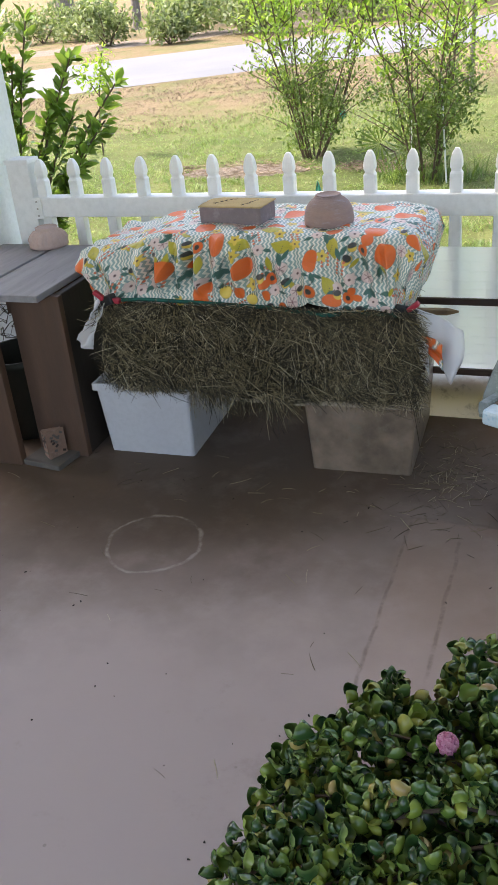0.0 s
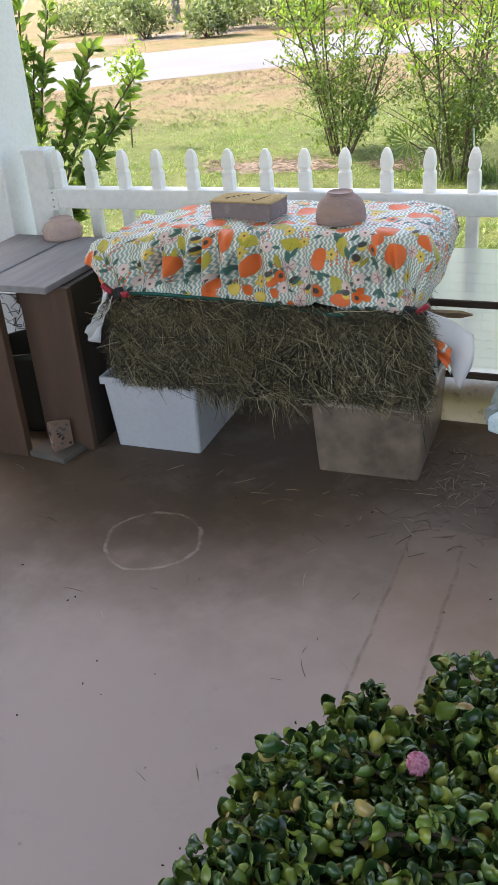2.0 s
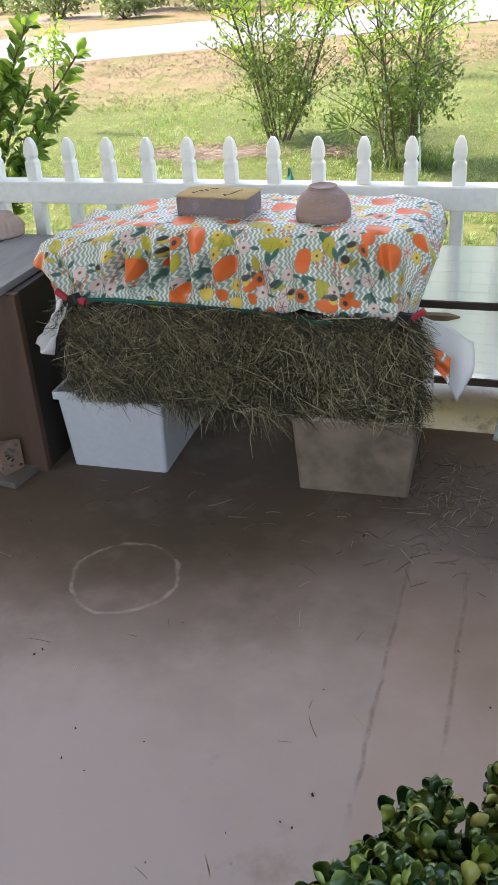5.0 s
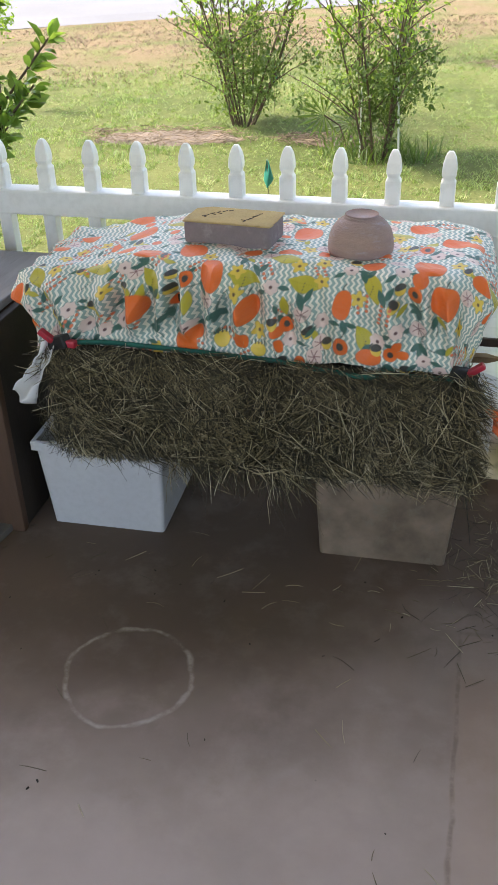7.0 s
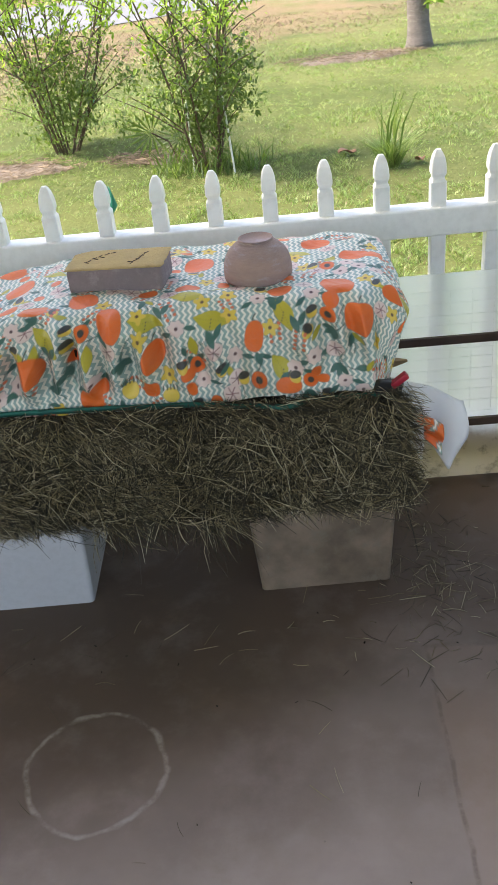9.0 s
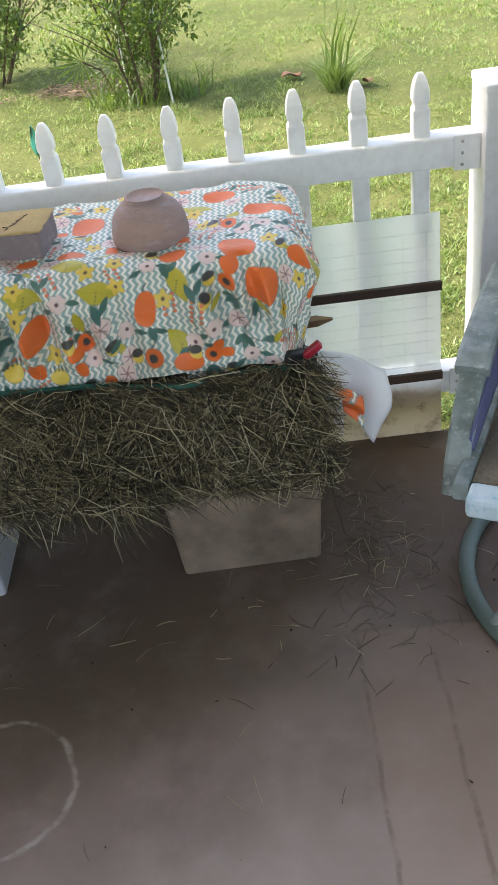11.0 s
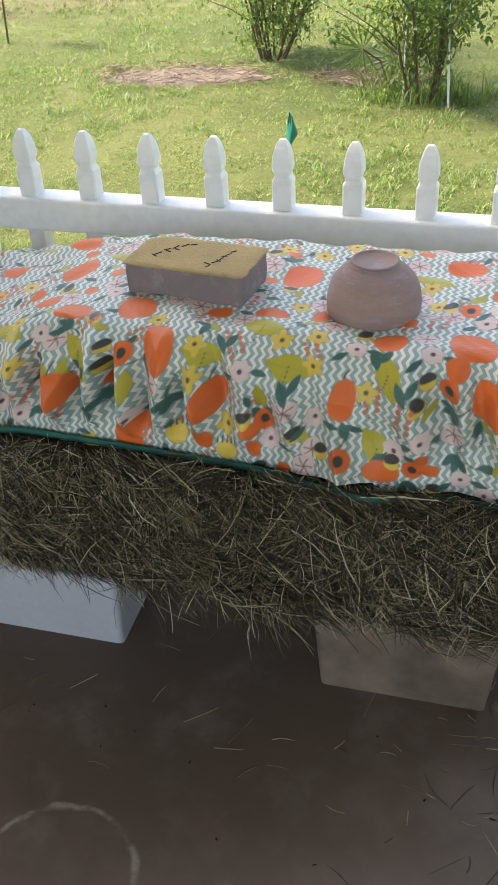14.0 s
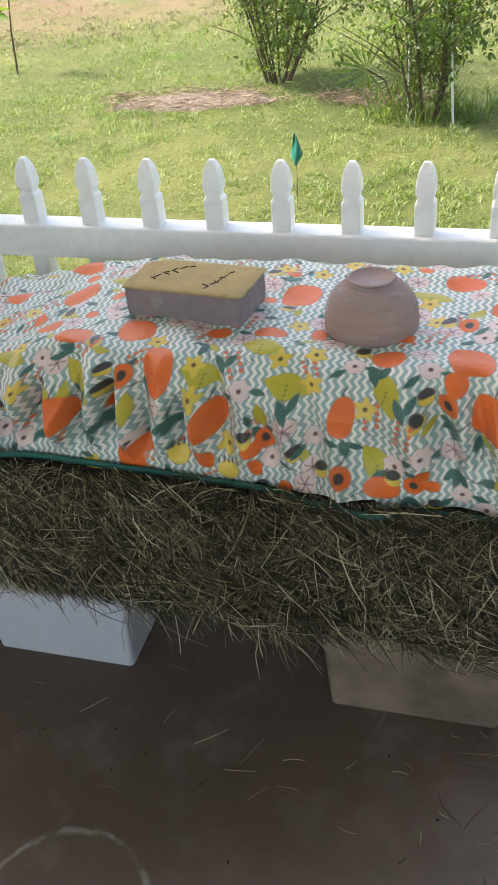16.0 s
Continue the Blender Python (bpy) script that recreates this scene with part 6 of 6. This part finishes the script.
    clump = thing("grass_clump", "tall clump of strappy green blades", "plant", "", (0.04, 5.8, g))
    n = 300
    a, r = rng.uniform(0, 6.28, n), 0.05 * np.sqrt(rng.uniform(0, 1, n))
    base = np.stack([r * np.cos(a), r * np.sin(a), np.full(n, -0.004)], 1)
    V, F = blades(base, rng.uniform(0.06, 0.22, n), rng.uniform(0.004, 0.008, n), 0.95, rng)
    ob = new("tuft", array_mesh("tuft", V, F, GRASS))
    ob.parent = clump
    tagged(ob, "fine light green blades", kind="stuff")
    for k in range(14):
        V, F = blades(base[k:k + 1], rng.uniform(0.3, 0.47, 1), rng.uniform(0.009, 0.014, 1), 0.28, rng)
        ob = new("blade", array_mesh("blade", V, F, SHRUB_DARK))
        ob.parent = clump
    # palmetto fans
    g = float(ground_z(-1.3, 6.25))
    for px, py, pz, rot in ((-1.36, 6.22, 0.22, 20), (-1.2, 6.3, 0.16, -15)):
        fan = thing("palmetto", "small palmetto fan with narrow stiff leaflets", "plant", "palmettos", (px, py, g), rot)
        bm = bmesh.new()
        tube(bm, [(0.16, 0, 0), (0.1, 0, pz * 0.7), (0, 0, pz)], 0.005, 5)
        part("stalk", bm, TWIG, fan)
        for k in range(13):
            a = radians(60 + 20 * k)
            tip = Vector((0.2 * math.cos(a), 0.03 * math.sin(3 * a), pz + 0.2 * math.sin(a) * 0.8))
            o = Vector((0, 0, pz))
            side = Vector((-math.sin(a), 0, math.cos(a))) * 0.008
            bm = bmesh.new()
            m = o.lerp(tip, 0.55)
            q = [bm.verts.new(w) for w in (o, m + side, tip, m - side, m + Vector((0, -0.006, 0)))]
            for t3 in ((0, 4, 1), (1, 4, 2), (2, 4, 3), (3, 4, 0)):
                bm.faces.new([q[i] for i in t3])
            part("leaflet", bm, SHRUB_DARK, fan)
    # fern-like low growth round the second shrub
    n = 300
    a, r = rng.uniform(0, 6.28, n), 0.34 * np.sqrt(rng.uniform(0, 1, n))
    p = on_ground(np.stack([-1.0 + r * np.cos(a) * 1.1, 6.12 + r * np.sin(a) * 0.6, -0.005 + 0 * a], 1))
    V, F = blades(p, rng.uniform(0.05, 0.18, n), rng.uniform(0.005, 0.01, n), 0.7, rng)
    tagged(new("undergrowth", array_mesh("undergrowth", V, F, SHRUB_DARK)), "dark weedy undergrowth at the shrub's foot", "undergrowth", kind="stuff")
    # stakes
    for x, y, h, dx, label in ((-0.86, 5.95, 0.72, -0.05, "white thin garden stake in the lawn"), (-1.11, 6.05, 0.42, 0.0, "pale thin garden stake beside the shrub")):
        g = float(ground_z(x, y))
        st = part("garden_stake", tube(bmesh.new(), [(x, y, g - 0.02), (x + dx * 0.5, y, g + h * 0.5), (x + dx, y, g + h)], 0.006 if h > 0.5 else 0.0045, 7), STAKE)
        tagged(st, label, "stake", "garden stakes")
    # marker flags
    for x, y, top in ((-1.42, 4.84, 0.33), (-1.93, 7.4, 0.41)):
        g = float(ground_z(x, y))
        flag = thing("marker_flag", "teal plastic marker flag on a wire", "flag", "marker flags", (x, y, g), 20)
        part("wire", tube(bmesh.new(), [(0, 0, -0.02), (0.004, 0, (top - g) * 0.5), (0.0, 0, top - g)], 0.0016, 5), TWIG, flag)
        H = top - g

        def cloth(u, v):
            w = 0.052 * (0.12 + 0.88 * v / 0.72 if v < 0.72 else 1 - 0.8 * (v - 0.72) / 0.28)
            return (w * (u - 0.35), 0.012 * math.sin(5 * u + 3 * v), H - 0.135 * v)
        thicken(part("pennant", sheet(cloth, 6, 10), FLAG, flag, "", True), 0.0012)
    # dry leaves on the lawn
    for x, y, rz, sc in ((-0.18, 6.08, 20, 1.0), (0.21, 5.8, 100, 0.75)):
        g = float(ground_z(x, y))
        ob = part("dry_leaf", sheet(lambda u, v: (0.12 * sc * (u - 0.5), 0.08 * sc * (v - 0.5) * math.sin(math.pi * (0.1 + 0.8 * u)), 0.03 + 0.025 * abs(v - 0.5) + 0.012 * math.sin(6 * u)), 8, 6), LEAF_BROWN, smooth=True)
        ob.matrix_world = pose(x, y, g, 0, 0, rz)
        thicken(tagged(ob, "large curled dry brown leaf on the grass", "leaf", "fallen leaves"), 0.001)
    # garden hose behind the fence
    pts = [(-0.12 + 0.07 * k, 4.75 + 0.05 * math.sin(k * 0.7), 0.015 + 0.012 * math.sin(k)) for k in range(16)]
    tagged(part("garden_hose", tube(bmesh.new(), pts, 0.009, 8), GREEN_STRAP, smooth=True), "dark green garden hose lying in the grass", "hose")


def build_distance():
    rng = np.random.default_rng(31)
    spots = [(-15.3, 25.0, 1.15, 0.8), (-13.6, 24.6, 1.1, 0.75), (-11.4, 21.6, 0.95, 0.95), (-10.1, 23.2, 1.3, 1.2), (-9.55, 21.1, 0.8, 0.7), (-8.6, 23.4, 1.5, 1.25), (-7.6, 22.3, 1.1, 0.95),
             (-6.6, 24.2, 1.5, 1.35), (-5.6, 23.6, 1.0, 0.95), (-4.6, 25.2, 1.6, 1.5), (-3.2, 26.6, 1.7, 1.6), (-1.8, 28.6, 1.8, 1.7), (-7.4, 26.8, 1.7, 1.7), (-5.4, 28.0, 1.8, 1.9), (-9.8, 26.4, 1.5, 1.4)]
    for x, y, r, h in spots:
        x, y, r, h = x + 0.4, y - 1.2, r * 1.2, h * 1.15
        g = float(ground_z(x, y))
        bush = thing("hedge_bush", "rounded grey-green bush in a mulched bed by the road", "bush", "bushes across the road", (x, y, g))
        n = 1500
        ctr = rng.normal(0, 1, (34, 3))
        ctr /= np.linalg.norm(ctr, axis=1, keepdims=True)
        ctr = ctr * rng.uniform(0.35, 0.85, (34, 1)) * np.array([r * 0.85, r * 0.85, h * 0.5]) + np.array([0, 0, h * 0.5])
        p = ctr[rng.integers(0, 34, n)] + rng.normal(0, 0.11, (n, 3)) * r
        p[:, 2] = np.abs(p[:, 2]) + 0.02
        V, F = leaf_cloud(p, rng.normal(0, 1, (n, 3)) + np.array([0, 0, 0.6]), rng.uniform(0.07, 0.15, n), 0.55, rng)
        ob = new("crown", array_mesh("crown", V, F, HEDGE))
        ob.parent = bush
        bm = bmesh.new()
        for k in range(5):
            a = k * 1.25
            tube(bm, [(0, 0, -0.02), (0.25 * r * math.cos(a), 0.25 * r * math.sin(a), h * 0.35), (0.5 * r * math.cos(a), 0.5 * r * math.sin(a), h * 0.7)], 0.02, 5, 0.4)
        part("stem", bm, TWIG, bush)
    for x, y, r, label in ((-13.3, 26.7, 0.16, "pale slender tree trunk across the road"), (-21.5, 36.5, 0.5, "dark thick tree trunk in the distance")):
        g = float(ground_z(x, y))
        tr = thing("distant_tree", label, "tree", "trees across the road", (x, y, g))
        bm = bmesh.new()
        tube(bm, [(0, 0, -0.1), (0, 0, 0.25), (0.05, 0, 1.5), (0.1, 0, 5.0)], r, 10, 0.6)
        for v in bm.verts:
            v.co.xy *= 1 + 0.5 * max(0, 0.3 - v.co.z)
        part("trunk", bm, BARK, tr)
        n = 3000
        ctr = rng.normal(0, 1, (50, 3)) * np.array([1.8, 1.8, 0.9]) + np.array([0.1, 0, 6.0])
        p = ctr[rng.integers(0, 50, n)] + rng.normal(0, 0.35, (n, 3))
        V, F = leaf_cloud(p, rng.normal(0, 1, (n, 3)), rng.uniform(0.18, 0.35, n), 0.55, rng)
        ob = new("crown", array_mesh("crown", V, F, SHRUB_DARK))
        ob.parent = tr
    g = float(ground_z(2.2, 13.6))
    low = thing("low_picket_fence", "short grey weathered picket fence far across the lawn", "fence", "", (2.15, 13.65, g))
    for k in range(9):
        part("picket", boxed(0.13 * k, 0.13 * k + 0.07, 0, 0.02, 0, 0.4 + 0.02 * (k % 2), 0.006), GREY_WOOD, low)
    for z in (0.1, 0.28):
        part("rail", boxed(-0.03, 1.16, 0.021, 0.045, z, z + 0.05, 0.004), GREY_WOOD, low)


def build_litter():
    rng = np.random.default_rng(77)
    P, D = [], []

    def scatter(n, cx, cy, sx, sy):
        P.append(np.stack([rng.normal(cx, sx, n), rng.normal(cy, sy, n), rng.uniform(0.0015, 0.004, n)], 1))
    scatter(230, -0.32, 2.3, 0.07, 0.13)
    scatter(90, -0.2, 2.2, 0.12, 0.2)
    scatter(34, -0.85, 2.08, 0.35, 0.07)
    scatter(26, -1.0, 1.6, 0.5, 0.4)
    scatter(16, -0.4, 1.3, 0.4, 0.4)
    p = np.concatenate(P)
    p = p[(p[:, 1] < 2.66)]
    n = len(p)
    d = np.stack([rng.normal(0, 1, n), rng.normal(0, 1, n), rng.uniform(0.0, 0.06, n)], 1)
    V, F = strands(p, d, rng.uniform(0.015, 0.07, n), rng.uniform(0.0011, 0.0023, n), 0.16, rng)
    V[:, 2] = np.maximum(V[:, 2], 0.0006)
    tagged(new("loose_straw", array_mesh("loose_straw", V, F, LITTER)), "loose hay stalks scattered on the porch floor", "straw", kind="stuff")
    n = 90   # crumbs of dirt and chalk
    p = np.stack([rng.uniform(-1.7, 0.3, n), rng.uniform(0.3, 2.3, n), np.full(n, 0.001)], 1)
    V, F = strands(p, rng.normal(0, 1, (n, 3)) * np.array([1, 1, 0.1]), rng.uniform(0.003, 0.008, n), rng.uniform(0.002, 0.005, n), 0.1, rng)
    V[:, 2] = np.maximum(V[:, 2], 0.0004)
    tagged(new("floor_crumbs", array_mesh("floor_crumbs", V, F, HAYCORE)), "small dark crumbs of dirt on the floor", "dirt", kind="stuff")


build_setting()
build_fence()
build_panel()
build_tablecloth()
build_bale()
build_strap()
build_bin(-1.285, 2.466, 1.7, WHITE_BIN, "opaque white plastic storage bin under the bale", 0.30, 0.42, 0.256)
build_bin(-0.578, 2.476, 1.8, CLEAR_BIN, "cloudy grey translucent storage bin under the bale", 0.305, 0.42, 0.256)
build_brick()
build_bowls()
build_bench()
build_chair()
build_plant()
build_litter()
build_shrub(-2.05, 6.88, 1.75, 0.6, 41, 11, 8200, "leafy multi-stemmed shrub with lime green top growth", 0.8)
build_shrub(-1.02, 6.08, 1.9, 0.56, 43, 10, 6800, "leafy multi-stemmed shrub beside thin white stakes", 0.85)
build_broad_bush()
build_small_plants()
build_distance()
build_grass()
